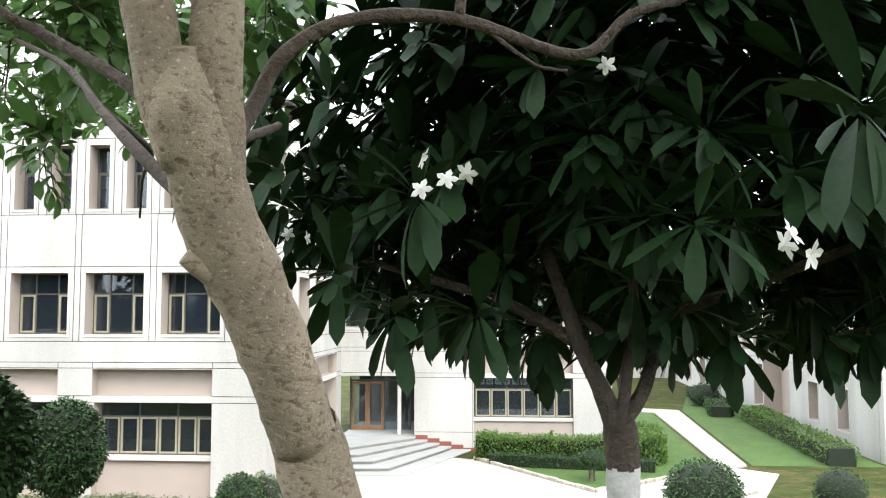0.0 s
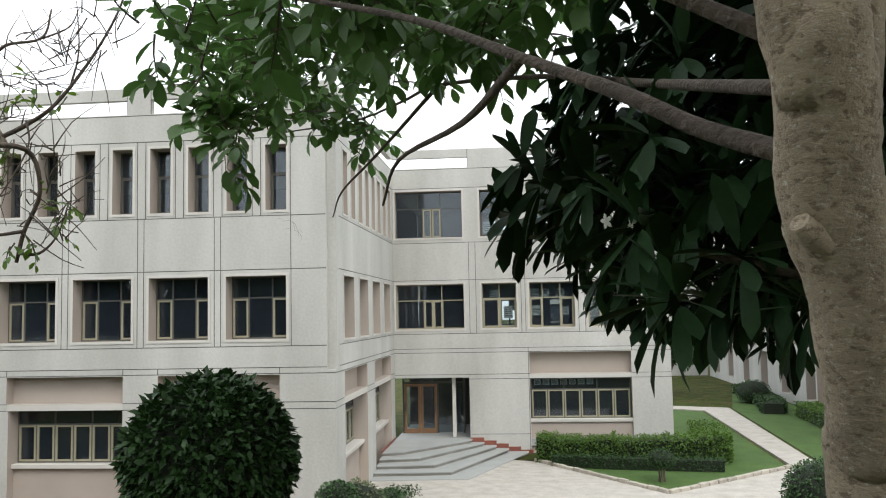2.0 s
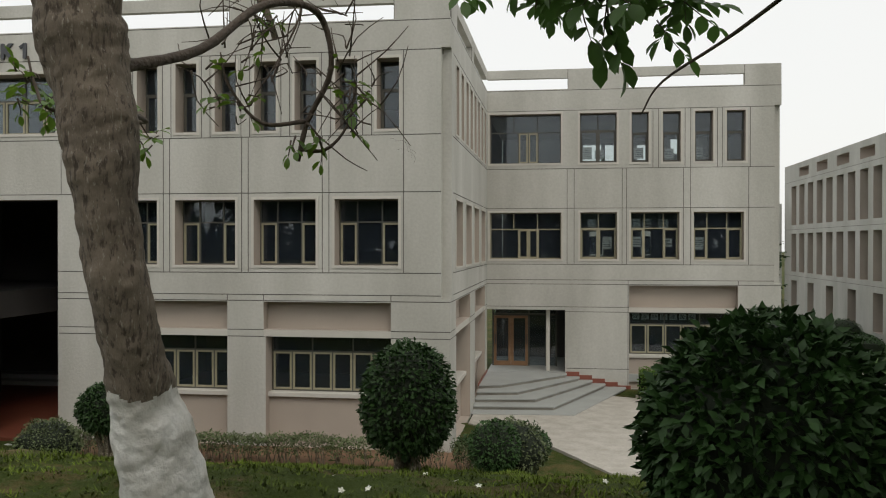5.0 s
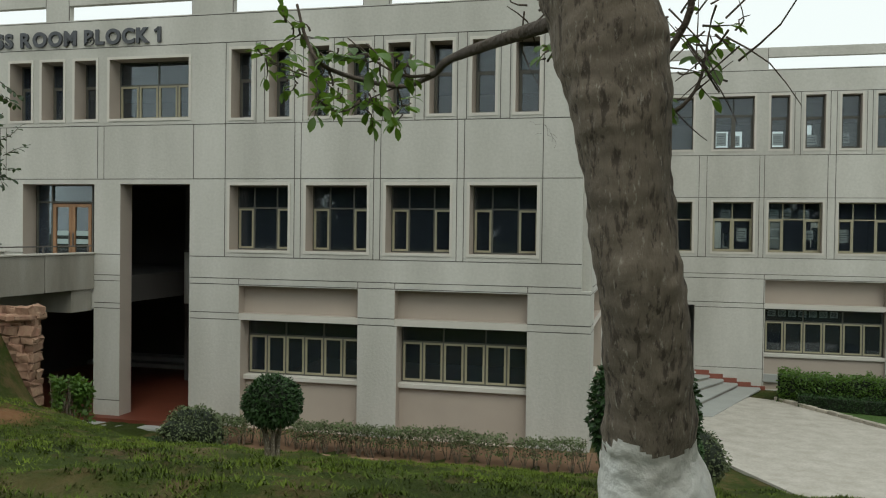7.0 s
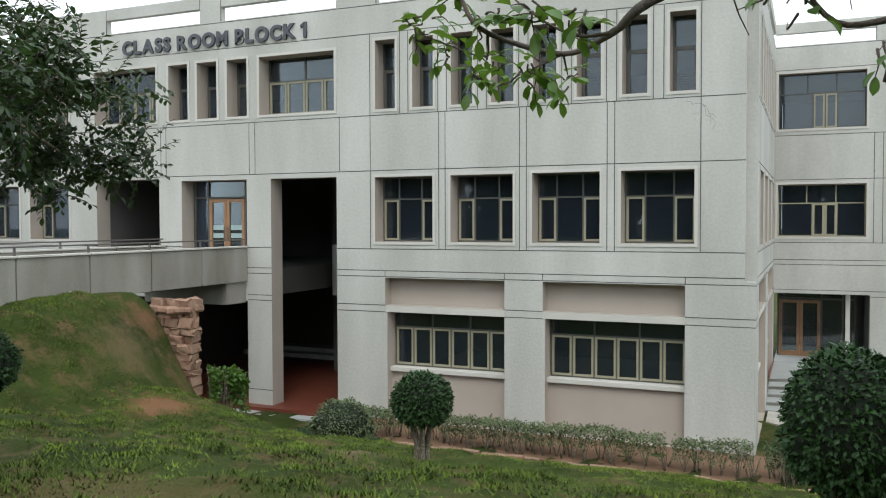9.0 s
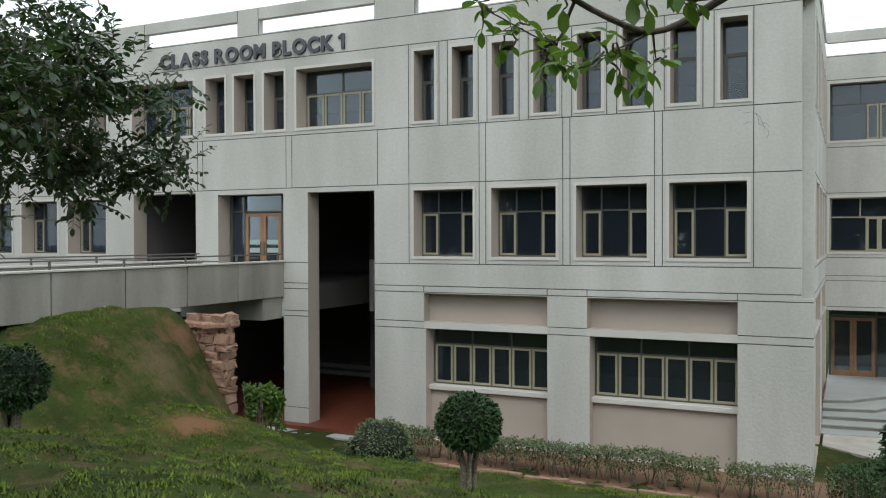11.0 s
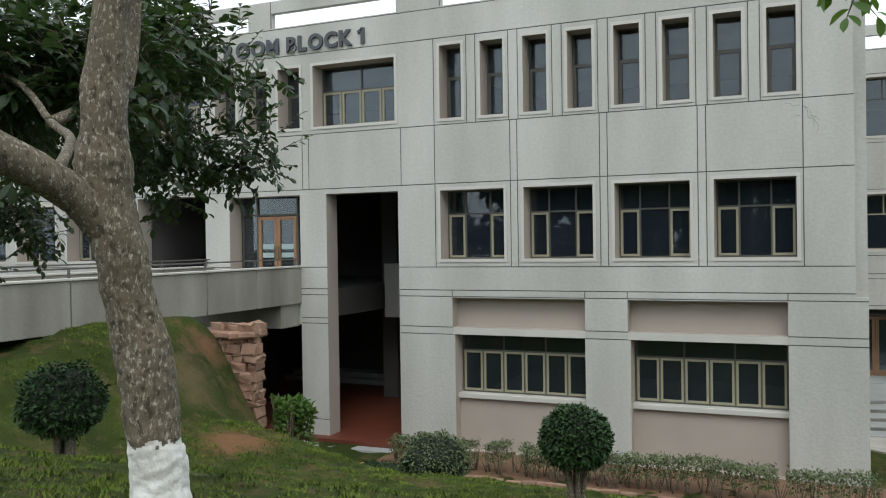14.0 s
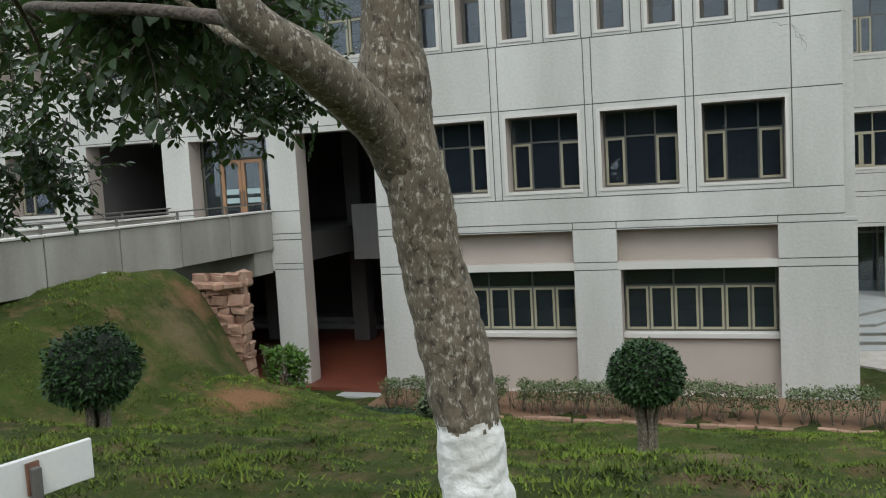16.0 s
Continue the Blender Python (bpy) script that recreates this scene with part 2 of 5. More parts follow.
# ---------------------------------------------------------------- building blocks of code


def box(bm, x0, x1, y0, y1, z0, z1, m=None, bevel=0.0):
    r = bmesh.ops.create_cube(bm, size=1)
    vs = r["verts"]
    for v in vs:
        v.co = Vector((x0 + (v.co.x + 0.5) * (x1 - x0), y0 + (v.co.y + 0.5) * (y1 - y0), z0 + (v.co.z + 0.5) * (z1 - z0)))
    if bevel:
        es = list({e for v in vs for e in v.link_edges})
        vs = bmesh.ops.bevel(bm, geom=es, offset=bevel, segments=1, affect="EDGES")["verts"]
    if m:
        bmesh.ops.transform(bm, matrix=m, verts=[v for v in vs if v.is_valid])


def mesh_of(name, bm, mats, smooth=False):
    me = bpy.data.meshes.new(name)
    bmesh.ops.recalc_face_normals(bm, faces=bm.faces[:])
    bm.to_mesh(me)
    bm.free()
    for m in (mats if isinstance(mats, (list, tuple)) else [mats]):
        me.materials.append(m)
    if smooth:
        me.shade_smooth()
    return me


def part(name, bm, mat, parent, label="", smooth=False):
    ob = new(name, mesh_of(name, bm, mat, smooth))
    ob.parent = parent
    if label:
        ob["label"] = label
    return ob


def single(name, bm, mat, label="", category="", group="", kind="", smooth=False):
    return tagged(new(name, mesh_of(name, bm, mat, smooth)), label, category, group, kind)


def base(name, m, label="", category="", group="", kind=""):
    ob = new(name)
    ob.matrix_world = m
    return tagged(ob, label, category, group, kind)


def plane_frame(o, u, out):
    """Local x along a wall, local y out of it, local z up."""
    u, out = Vector(u).normalized(), Vector(out).normalized()
    m = Matrix.Identity(4)
    m.col[0][:3], m.col[1][:3], m.col[2][:3], m.col[3][:3] = u, out, (0, 0, 1), o
    return m


def relief_wall(name, fr, u0, u1, w0, w1, thick, rects, mats, label, parent=None):
    """A thick wall with recesses, proud trims, grooves and through openings. rects: (u0, u1, w0, w1, depth or None, material)."""
    us = sorted({round(c, 4) for r in rects for c in r[:2] if u0 < c < u1} | {u0, u1})
    ws = sorted({round(c, 4) for r in rects for c in r[2:4] if w0 < c < w1} | {w0, w1})
    nu, nw = len(us) - 1, len(ws) - 1
    dep = [[0.0] * nw for _ in range(nu)]
    mat = [[0] * nw for _ in range(nu)]
    for a, b, c, d, e, k in rects:
        for i in range(nu):
            um = (us[i] + us[i + 1]) / 2
            if a < um < b:
                for j in range(nw):
                    if c < (ws[j] + ws[j + 1]) / 2 < d:
                        dep[i][j], mat[i][j] = e, k
    bm = bmesh.new()
    cache = {}

    def v(u, d, w):
        k = (u, round(d, 4), w)
        if k not in cache:
            cache[k] = bm.verts.new(fr @ Vector((u, -d, w)))
        return cache[k]

    def quad(k, *c):
        try:
            bm.faces.new([v(*p) for p in c]).material_index = k
        except ValueError:
            pass

    for i in range(nu):
        for j in range(nw):
            a, b, c, d = us[i], us[i + 1], ws[j], ws[j + 1]
            e = dep[i][j]
            if e is not None:
                quad(mat[i][j], (a, e, c), (b, e, c), (b, e, d), (a, e, d))
                quad(mat[i][j], (a, thick, c), (b, thick, c), (b, thick, d), (a, thick, d))
            for ii, jj, p, q in ((i + 1, j, (b, c), (b, d)), (i, j + 1, (a, d), (b, d))):
                f = thick if ii >= nu or jj >= nw else (thick if dep[ii][jj] is None else dep[ii][jj])
                g = thick if e is None else e
                if abs(f - g) > 1e-5:
                    k = mat[i][j] if g > f or ii >= nu or jj >= nw else mat[ii][jj]
                    quad(k, (p[0], g, p[1]), (q[0], g, q[1]), (q[0], f, q[1]), (p[0], f, p[1]))
    for j in range(nw):
        if dep[0][j] is not None:
            quad(mat[0][j], (us[0], dep[0][j], ws[j]), (us[0], dep[0][j], ws[j + 1]), (us[0], thick, ws[j + 1]), (us[0], thick, ws[j]))
    for i in range(nu):
        if dep[i][0] is not None:
            quad(mat[i][0], (us[i], dep[i][0], ws[0]), (us[i + 1], dep[i][0], ws[0]), (us[i + 1], thick, ws[0]), (us[i], thick, ws[0]))
    ob = new(name, mesh_of(name, bm, mats))
    if parent:
        ob.parent = parent
    else:
        tagged(ob, label, "wall", kind="structure")
    return ob


WINDOW_COUNT = [0]


def window(fr, u0, u1, w0, w1, depth, lights, label, frame_mat=None, sill=0.0, cas_mat=None):
    """A recessed window: outer frame, one casement or fixed pane per light. lights: (a, b, c, d, casement) as fractions."""
    WINDOW_COUNT[0] += 1
    frame_mat, cas_mat = frame_mat or CREAM, cas_mat or CREAM
    w = base("window_%d" % WINDOW_COUNT[0], fr @ Matrix.Translation((u0, -depth, w0)), label, "window", kind="structure")
    W, H = u1 - u0, w1 - w0
    bm = bmesh.new()
    b = 0.035
    for a, c, d, e in ((0, W, 0, b), (0, W, H - b, H), (0, b, b, H - b), (W - b, W, b, H - b)):
        box(bm, a, c, -0.05, 0.03, d, e)
    seen = set()
    for a, c, d, e, cas in lights:
        if c < 0.999 and (c, d, e) not in seen:
            seen.add((c, d, e))
            box(bm, c * W - 0.02, c * W + 0.02, -0.045, 0.025, max(b, d * H), min(H - b, e * H))
        if e < 0.999 and (a, c, e) not in seen:
            seen.add((a, c, e))
            box(bm, max(b, a * W), min(W - b, c * W), -0.04, 0.028, e * H - 0.02, e * H + 0.02)
    part("window_frame", bm, frame_mat, w)
    for a, c, d, e, cas in lights:
        x0, x1, z0, z1 = max(b, a * W + 0.02), min(W - b, c * W - 0.02), max(b, d * H + 0.02), min(H - b, e * H - 0.02)
        holder = w
        if cas:
            bm = bmesh.new()
            k = 0.05
            for p, q, r, s in ((x0, x1, z0, z0 + k), (x0, x1, z1 - k, z1), (x0, x0 + k, z0 + k, z1 - k), (x1 - k, x1, z0 + k, z1 - k)):
                box(bm, p, q, -0.02, 0.035, r, s)
            holder = part("casement", bm, cas_mat, w)
            x0, x1, z0, z1 = x0 + k, x1 - k, z0 + k, z1 - k
        bm = bmesh.new()
        box(bm, x0, x1, -0.006, 0.0, z0, z1)
        pane = part("pane", bm, GLASS, holder)
        pane.visible_shadow = False
    if sill:
        bm = bmesh.new()
        box(bm, -0.12, W + 0.12, 0.02, depth + sill, -0.13, -0.005, bevel=0.012)
        part("window_sill", bm, TRIM, w)
    return w


L_M = [(0, 0.29, 0, 0.66, 1), (0.29, 0.69, 0, 0.66, 0), (0.69, 1, 0, 0.66, 1), (0, 0.29, 0.66, 1, 0), (0.29, 0.69, 0.66, 1, 0), (0.69, 1, 0.66, 1, 0)]
L_T = [(0, 1, 0, 0.6, 1), (0, 1, 0.6, 1, 0)]
L_U = [(i / 4, i / 4 + 0.25, 0, 0.6, 1) for i in range(4)] + [(0, 0.5, 0.6, 1, 0), (0.5, 1, 0.6, 1, 0)]
L_L = [(i / 6, i / 6 + 1 / 6, 0, 0.72, 1) for i in range(6)] + [(i / 3, i / 3 + 1 / 3, 0.72, 1, 0) for i in range(3)]
L_W = [(0, 0.4, 0, 0.64, 0), (0.4, 0.54, 0, 0.64, 1), (0.54, 0.68, 0, 0.64, 1), (0.68, 1, 0, 0.64, 0)] + [(i / 3, i / 3 + 1 / 3, 0.64, 1, 0) for i in range(3)]
L_V = [(0, 0.5, 0, 0.66, 1), (0.5, 1, 0, 0.66, 1), (0, 0.5, 0.66, 1, 0), (0.5, 1, 0.66, 1, 0)]

GROUND = -0.95
G = 0.018  # groove depth
GW = 0.022  # groove width


def hline(u0, u1, w):
    return (u0, u1, w - GW / 2, w + GW / 2, G, 2)


def vline(u, w0, w1):
    return (u - GW / 2, u + GW / 2, w0, w1, G, 2)


def opening(u0, u1, w0, w1, trim=0.075):
    return [(u0, u1, w0, w1, -0.02, 1), (u0 + trim, u1 - trim, w0 + trim, w1 - trim, None, 3)]


JOINT = material("shadowed_joint_mortar", (0.16, 0.15, 0.135), 0.95, 0.1, 3, 0.2, 40)
WALLMATS = [RENDER, TRIM, JOINT, REVEAL, ROOMSHADE]

# ---------------------------------------------------------------- classroom block: front wall
FRONT = plane_frame((0, 0, 0), (1, 0, 0), (0, -1, 0))
SIDE = plane_frame((-0.38, 0, 0), (0, 1, 0), (1, 0, 0))
WING_Y = 10.6
WING = plane_frame((0, WING_Y, 0), (1, 0, 0), (0, -1, 0))
XL, XC, XR = -34.0, -0.38, 10.28
T = 0.55  # wall thickness

M_WIN = [(-10.1 + 2.2 * i, -8.26 + 2.2 * i) for i in range(4)]
T_WIN = [(-10.08 + 1.1 * i, -9.34 + 1.1 * i) for i in range(8)]
M_LEFT = [(-22.85 - 2.2 * i, -21.0 - 2.2 * i) for i in range(5)]
U_NARROW = [(-14.92, -14.08), (-16.0, -15.14), (-17.06, -16.2)]
U_WIDE = [(-13.8, -11.2), (-20.0, -17.4)]
T_LEFT = [(-21.7 - 1.1 * i, -20.95 - 1.1 * i) for i in range(10)]
L_WIN = [(-9.74, -6.36), (-5.36, -1.93)]


def bands(u0, u1):
    return [hline(u0, u1, w) for w in (9.4, 7.22, 5.74, 3.64, 3.06, 2.9)]


r = bands(XL, XC)
r += [hline(-11.2, XC, 2.13), hline(-11.2, XC, 1.95), hline(XL, -20.0, 2.13), hline(XL, -20.0, 1.95)]
for u in (-10.17, -1.6):
    r.append(vline(u, 3.64, 9.4))
for u in (-8.16, -5.96, -3.76):
    r += [vline(u, 3.64, 7.22), vline(u + 0.18, 3.64, 7.22)]
for i in range(7):
    u = -9.34 + 1.1 * i
    r += [vline(u + 0.06, 7.22, 9.4), vline(u + 0.3, 7.22, 9.4)]
for u in (-11.12, -14.1, -13.9, -17.32, -17.12, -20.1, -20.35, -22.95, -25.15):
    r.append(vline(u, 5.74, 7.22))
for a, b in M_WIN + M_LEFT:
    r += opening(a, b, 3.76, 5.64)
for a, b in T_WIN + T_LEFT:
    r += opening(a, b, 7.3, 9.28)
for a, b in U_NARROW + U_WIDE:
    r += opening(a, b, 7.34, 9.13)
for a, b in L_WIN:
    r += [(a, b, 2.13, 2.87, 0.34, 3), (a, b, 1.95, 2.13, 0.03, 1), (a + 0.06, b, 0.45, 1.95, None, 3), (a + 0.06, b, GROUND, 0.45, 0.3, 3)]
    for w in (2.9, 3.06):
        r += [vline(a, 2.9, 3.06), vline(b, 2.9, 3.06)]
r += [(-13.37, -11.22, GROUND - 0.3, 5.6, None, 3), (-16.55, -14.2, 2.85, 5.6, None, 3), (-16.55, -14.2, GROUND - 0.3, 2.1, None, 3),
      (-19.9, -17.4, 2.85, 5.68, None, 3), (-19.9, -17.4, GROUND - 0.3, 2.1, None, 3), (-0.62, XC, 2.98, 9.44, 0.24, 0)]
r += [hline(-14.2, -13.37, 2.28), hline(-14.2, -13.37, 2.13), hline(-14.2, -13.37, -0.45)]
relief_wall("wall_front", FRONT, XL, XC, GROUND - 0.3, 9.45, T, r, WALLMATS, "pale grey rendered front wall with grooved bands and deep window openings")

tl = "deep-set three-light window with pale cream casements"
for a, b in M_WIN + M_LEFT:
    window(FRONT, a + 0.08, b - 0.08, 3.84, 5.56, 0.5, L_M, tl, DARKFRAME)
for a, b in T_WIN + T_LEFT:
    window(FRONT, a + 0.08, b - 0.08, 7.38, 9.2, 0.5, L_T, "narrow top-floor window with a dark frame", DARKFRAME, cas_mat=DARKFRAME)
for a, b in U_NARROW:
    window(FRONT, a + 0.08, b - 0.08, 7.42, 9.05, 0.5, L_T, "narrow top-floor window with a dark frame", DARKFRAME, cas_mat=DARKFRAME)
for a, b in U_WIDE:
    window(FRONT, a + 0.08, b - 0.08, 7.42, 9.05, 0.5, L_U, "wide top-floor window with four cream casements", DARKFRAME)
for a, b in L_WIN:
    window(FRONT, a + 0.08, b - 0.02, 0.46, 1.93, 0.5, L_L, "long ground-floor window with six cream casements and a projecting sill", DARKFRAME, sill=-0.18)

# ---------------------------------------------------------------- side wall of the projecting block
S_M = [(1.05 + 2.35 * i, 2.65 + 2.35 * i) for i in range(4)]
S_T = [(1.05 + 1.175 * i, 1.05 + 1.175 * i + 0.72) for i in range(8)]
S_L = [(1.15, 4.7), (6.1, 9.7)]
r = bands(T, WING_Y) + [hline(T, WING_Y, 2.13), hline(T, WING_Y, 1.95)]
for a, b in S_M:
    r += opening(a, b, 3.72, 5.64, 0.06)
for a, b in S_T:
    r += opening(a, b, 7.3, 9.28, 0.06)
for a, b in S_L:
    r += [(a, b, 2.13, 2.87, 0.34, 3), (a, b, 1.95, 2.13, 0.03, 1), (a + 0.06, b, 0.45, 1.95, None, 3), (a + 0.06, b, GROUND, 0.45, 0.3, 3)]
relief_wall("wall_side", SIDE, T, WING_Y, GROUND - 0.3, 9.45, T, r, WALLMATS, "pale rendered return wall with narrow fins between windows")
for a, b in S_M:
    window(SIDE, a + 0.07, b - 0.07, 3.8, 5.56, 0.5, L_V, tl)
for a, b in S_T:
    window(SIDE, a + 0.07, b - 0.07, 7.38, 9.2, 0.5, L_T, "narrow top-floor window with a dark frame", DARKFRAME, cas_mat=DARKFRAME)
for a, b in S_L:
    window(SIDE, a + 0.08, b - 0.02, 0.46, 1.93, 0.5, L_L, "long ground-floor window with six cream casements and a projecting sill", DARKFRAME, sill=-0.12)

# ---------------------------------------------------------------- set-back wing
W_T = [(XC + 0.02, 2.46), (3.01, 4.51), (4.9, 5.67), (6.03, 6.82), (7.18, 7.97), (8.3, 9.11)]
W_M = [(XC + 0.02, 2.48), (3.03, 4.53), (4.88, 6.78), (7.14, 9.06)]
W_G = (4.9, 8.78)
r = bands(XC, XR) + [hline(XC, XR, 2.05), hline(XC, XR, 1.87), hline(2.6, 4.9, -0.25)]
for u in (2.62, 2.88, 4.64, 4.8, 6.85, 7.1, 9.15):
    r.append(vline(u, 3.64, 7.22))
for u in (5.75, 5.95, 6.9, 7.1, 8.05, 8.22, 9.2):
    r.append(vline(u, 7.22, 9.4))
r += [vline(4.86, GROUND, 3.06), vline(8.8, 2.9, 3.06)]
for a, b in W_T:
    r += opening(a, b, 7.36, 9.36)
for a, b in W_M:
    r += opening(a, b, 3.76, 5.66)
a, b = W_G
r += [(a, b, 2.05, 2.87, 0.34, 3), (a, b, 1.87, 2.05, 0.03, 1), (a, b, 0.3, 1.87, None, 3), (a, b, GROUND, 0.3, 0.12, 3)]
r += [(XC, 2.55, -0.45, 1.93, None, 3), (10.05, XR, 2.98, 9.44, 0.24, 0)]
relief_wall("wall_wing", WING, XC, XR, GROUND - 0.3, 9.45, T, r, WALLMATS, "pale rendered set-back wing wall with grooved panels")
for k, (a, b) in enumerate(W_T):
    window(WING, a + 0.08, b - 0.08, 7.44, 9.28, 0.32, L_W if k == 0 else L_V if k == 1 else L_T, "top-floor wing window with a dark frame", DARKFRAME, cas_mat=CREAM if k == 0 else DARKFRAME)
for k, (a, b) in enumerate(W_M):
    window(WING, a + 0.08, b - 0.08, 3.84, 5.58, 0.32, L_W if k == 0 else L_V if k == 1 else L_M, "first-floor wing window with cream casements")
window(WING, 4.93, 8.75, 0.31, 1.85, 0.3, L_L, "long ground-floor window with six casements above a hedge", DARKFRAME, sill=-0.04)

rng = random.Random(4)
# The last five, top-floor sheets stand for daylight showing through from the rear.
for k, (u, w) in enumerate([(5.05 + 0.34 * i, 1.58) for i in range(7)] + [(5.0, 5.0), (5.4, 5.02), (5.05, 4.3), (6.0, 5.0), (6.15, 4.3), (3.4, 4.95), (3.95, 4.2), (7.3, 4.2), (3.2, 7.6), (3.65, 7.6), (5.1, 7.6), (6.2, 7.6), (7.25, 7.65)]):
    note = base("notice_and_daylight_sheet", WING @ Matrix.Translation((u, -0.42, w)), "white printed sheet behind the window glass; top-floor ones stand for daylight", "notice", "notices in the windows")
    pw, ph = (0.26, 0.22) if k < 7 else (0.34, rng.uniform(0.3, 0.5))
    bm = bmesh.new()
    box(bm, 0, pw, 0, 0.004, 0, ph)
    part("sheet", bm, PAPER, note)
    bm = bmesh.new()
    for i in range(4):
        box(bm, 0.03, pw - 0.03 - 0.04 * (i % 2), 0.0045, 0.006, ph * (0.2 + 0.17 * i), ph * (0.2 + 0.17 * i) + 0.018)
    part("print", bm, LETTER, note, "plain grey bars of print")

END = plane_frame((XR, 0, 0), (0, 1, 0), (1, 0, 0))
r = bands(WING_Y + T, 19.0)
relief_wall("wall_wing_end", END, WING_Y + T, 19.0, GROUND - 0.3, 9.45, 0.3, r, WALLMATS, "plain rendered end wall of the wing")
REAR = plane_frame((0, 19.0, 0), (1, 0, 0), (0, 1, 0))
r = [(a, b, c, d, None, 4) for a, b, c, d in ((3.4, 4.23, 8.27, 9.04), (4.39, 4.83, 8.26, 9.03), (5.86, 6.54, 8.3, 9.01), (7.36, 7.7, 8.57, 9.26), (3.69, 4.02, 3.86, 4.99), (4.08, 4.32, 3.87, 4.53), (6.03, 6.49, 3.89, 5.01), (7.7, 8.1, 3.92, 5.02))]
relief_wall("wall_wing_rear", REAR, XC, XR, GROUND - 0.3, 9.45, 0.3, r, [RENDER, TRIM, JOINT, REVEAL, ROOMSHADE], "rear wall of the wing with daylit windows")

# ---------------------------------------------------------------- roof parapets with long slots


def parapet(name, fr, u0, u1, solids):
    cuts = []
    edge = u0
    for a, b in solids + [(u1, u1)]:
        if a - edge > 0.05:
            cuts.append((edge, a, 10.2, 10.62, None, 0))
        edge = b
    rr = [hline(u0, u1, 10.16)] + cuts
    for a, b in solids:
        rr += [vline(a, 10.2, 10.95), vline(b, 10.2, 10.95)]
    return relief_wall(name, fr, u0, u1, 9.45, 10.95, 0.2, rr, WALLMATS, "rendered roof parapet with long open slots under a coping beam")


parapet("parapet_front", FRONT, XL, XC, [(-28.0, -27.3), (-22.6, -19.4), (-15.8, -15.05), (-11.2, -9.98), (-6.3, -5.6), (-1.85, XC)])
parapet("parapet_side", SIDE, 0.2, WING_Y, [(0.2, 1.4), (5.2, 5.8)])
parapet("parapet_wing", WING, XC, XR, [(2.64, 4.85), (9.0, XR)])
parapet("parapet_wing_end", END, WING_Y + 0.2, 19.0, [(WING_Y + 0.2, 11.8)])

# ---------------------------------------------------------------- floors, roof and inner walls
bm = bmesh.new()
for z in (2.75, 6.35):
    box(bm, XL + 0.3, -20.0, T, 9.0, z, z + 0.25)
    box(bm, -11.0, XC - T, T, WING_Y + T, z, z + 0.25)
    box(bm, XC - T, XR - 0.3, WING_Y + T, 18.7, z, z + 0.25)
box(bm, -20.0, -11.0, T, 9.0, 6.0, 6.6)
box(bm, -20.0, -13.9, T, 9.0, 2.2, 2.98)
single("floor_slabs", bm, ROOMSHADE, "concrete floor slabs inside the block, coloured dark for room shade", "floor", kind="structure")
bm = bmesh.new()
box(bm, -11.0, XC - T, T, 9.5, -0.7, -0.4)
box(bm, XC + 0.01, XR - 0.3, WING_Y + 0.02, 18.7, -0.7, -0.42)
single("floor_ground", bm, STEP, "grey ground floor inside the block and entrance", "floor", kind="structure")
bm = bmesh.new()
box(bm, XL + 0.2, XC - 0.2, 0.2, 10.9, 9.3, 9.5)
box(bm, XC - 0.2, XR - 0.2, WING_Y + 0.2, 18.9, 9.3, 9.5)
single("roof_slab", bm, CONCRETE, "flat concrete roof behind the parapets", "roof", kind="structure")
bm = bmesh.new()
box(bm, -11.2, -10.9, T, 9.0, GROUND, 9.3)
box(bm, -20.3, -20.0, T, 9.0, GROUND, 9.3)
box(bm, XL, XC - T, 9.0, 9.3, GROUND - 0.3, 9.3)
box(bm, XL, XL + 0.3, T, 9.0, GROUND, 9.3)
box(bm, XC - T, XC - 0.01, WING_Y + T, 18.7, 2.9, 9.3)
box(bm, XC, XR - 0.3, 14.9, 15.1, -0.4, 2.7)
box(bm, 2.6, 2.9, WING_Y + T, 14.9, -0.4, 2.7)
single("wall_inner", bm, ROOMSHADE, "plastered inner walls, coloured dark for room shade", "wall", kind="structure")

# covered passage under the upper floors
bm = bmesh.new()
box(bm, -20.0, -11.2, -0.35, 9.0, GROUND - 0.3, -0.88)
single("floor_passage", bm, BRICKTILE, "brown-red tiled floor of the covered passage", "floor", kind="structure")
bm = bmesh.new()
box(bm, -20.0, -11.2, -0.75, -0.352, GROUND - 0.3, -0.98, bevel=0.01)
box(bm, -20.0, -11.2, -1.15, -0.752, GROUND - 0.35, -1.08, bevel=0.01)
single("passage_step", bm, STEP, "two low grey stone steps before the passage", "steps", kind="structure")
bm = bmesh.new()
box(bm, -20.0, -11.2, 7.6, 8.98, -0.88, -0.72)
box(bm, -20.0, -11.2, 8.2, 8.98, -0.72, -0.56)
single("inner_step", bm, STEP, "grey steps at the back of the passage", "steps", kind="structure")
bm = bmesh.new()
box(bm, -13.75, -11.2, 4.0, 4.2, 1.95, 3.62, bevel=0.01)
box(bm, -13.75, -11.2, 4.2, 6.4, 2.2, 2.6)
single("inner_gallery", bm, RENDER, "rendered gallery parapet inside the tall passage", "balcony", kind="structure")
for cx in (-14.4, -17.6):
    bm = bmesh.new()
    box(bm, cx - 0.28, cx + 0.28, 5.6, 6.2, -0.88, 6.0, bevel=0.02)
    single("inner_column", bm, ROOMSHADE, "square concrete column inside the passage, coloured dark for shade", "column", "columns of the passage", kind="structure")

# glazed screen with the upper entrance door, behind the footbridge
scr = base("door_1", FRONT @ Matrix.Translation((-16.5, -0.55, 2.98)), "glazed entrance screen with a timber-framed double door", "door", kind="structure")
SW, SH = 2.25, 2.68
bm = bmesh.new()
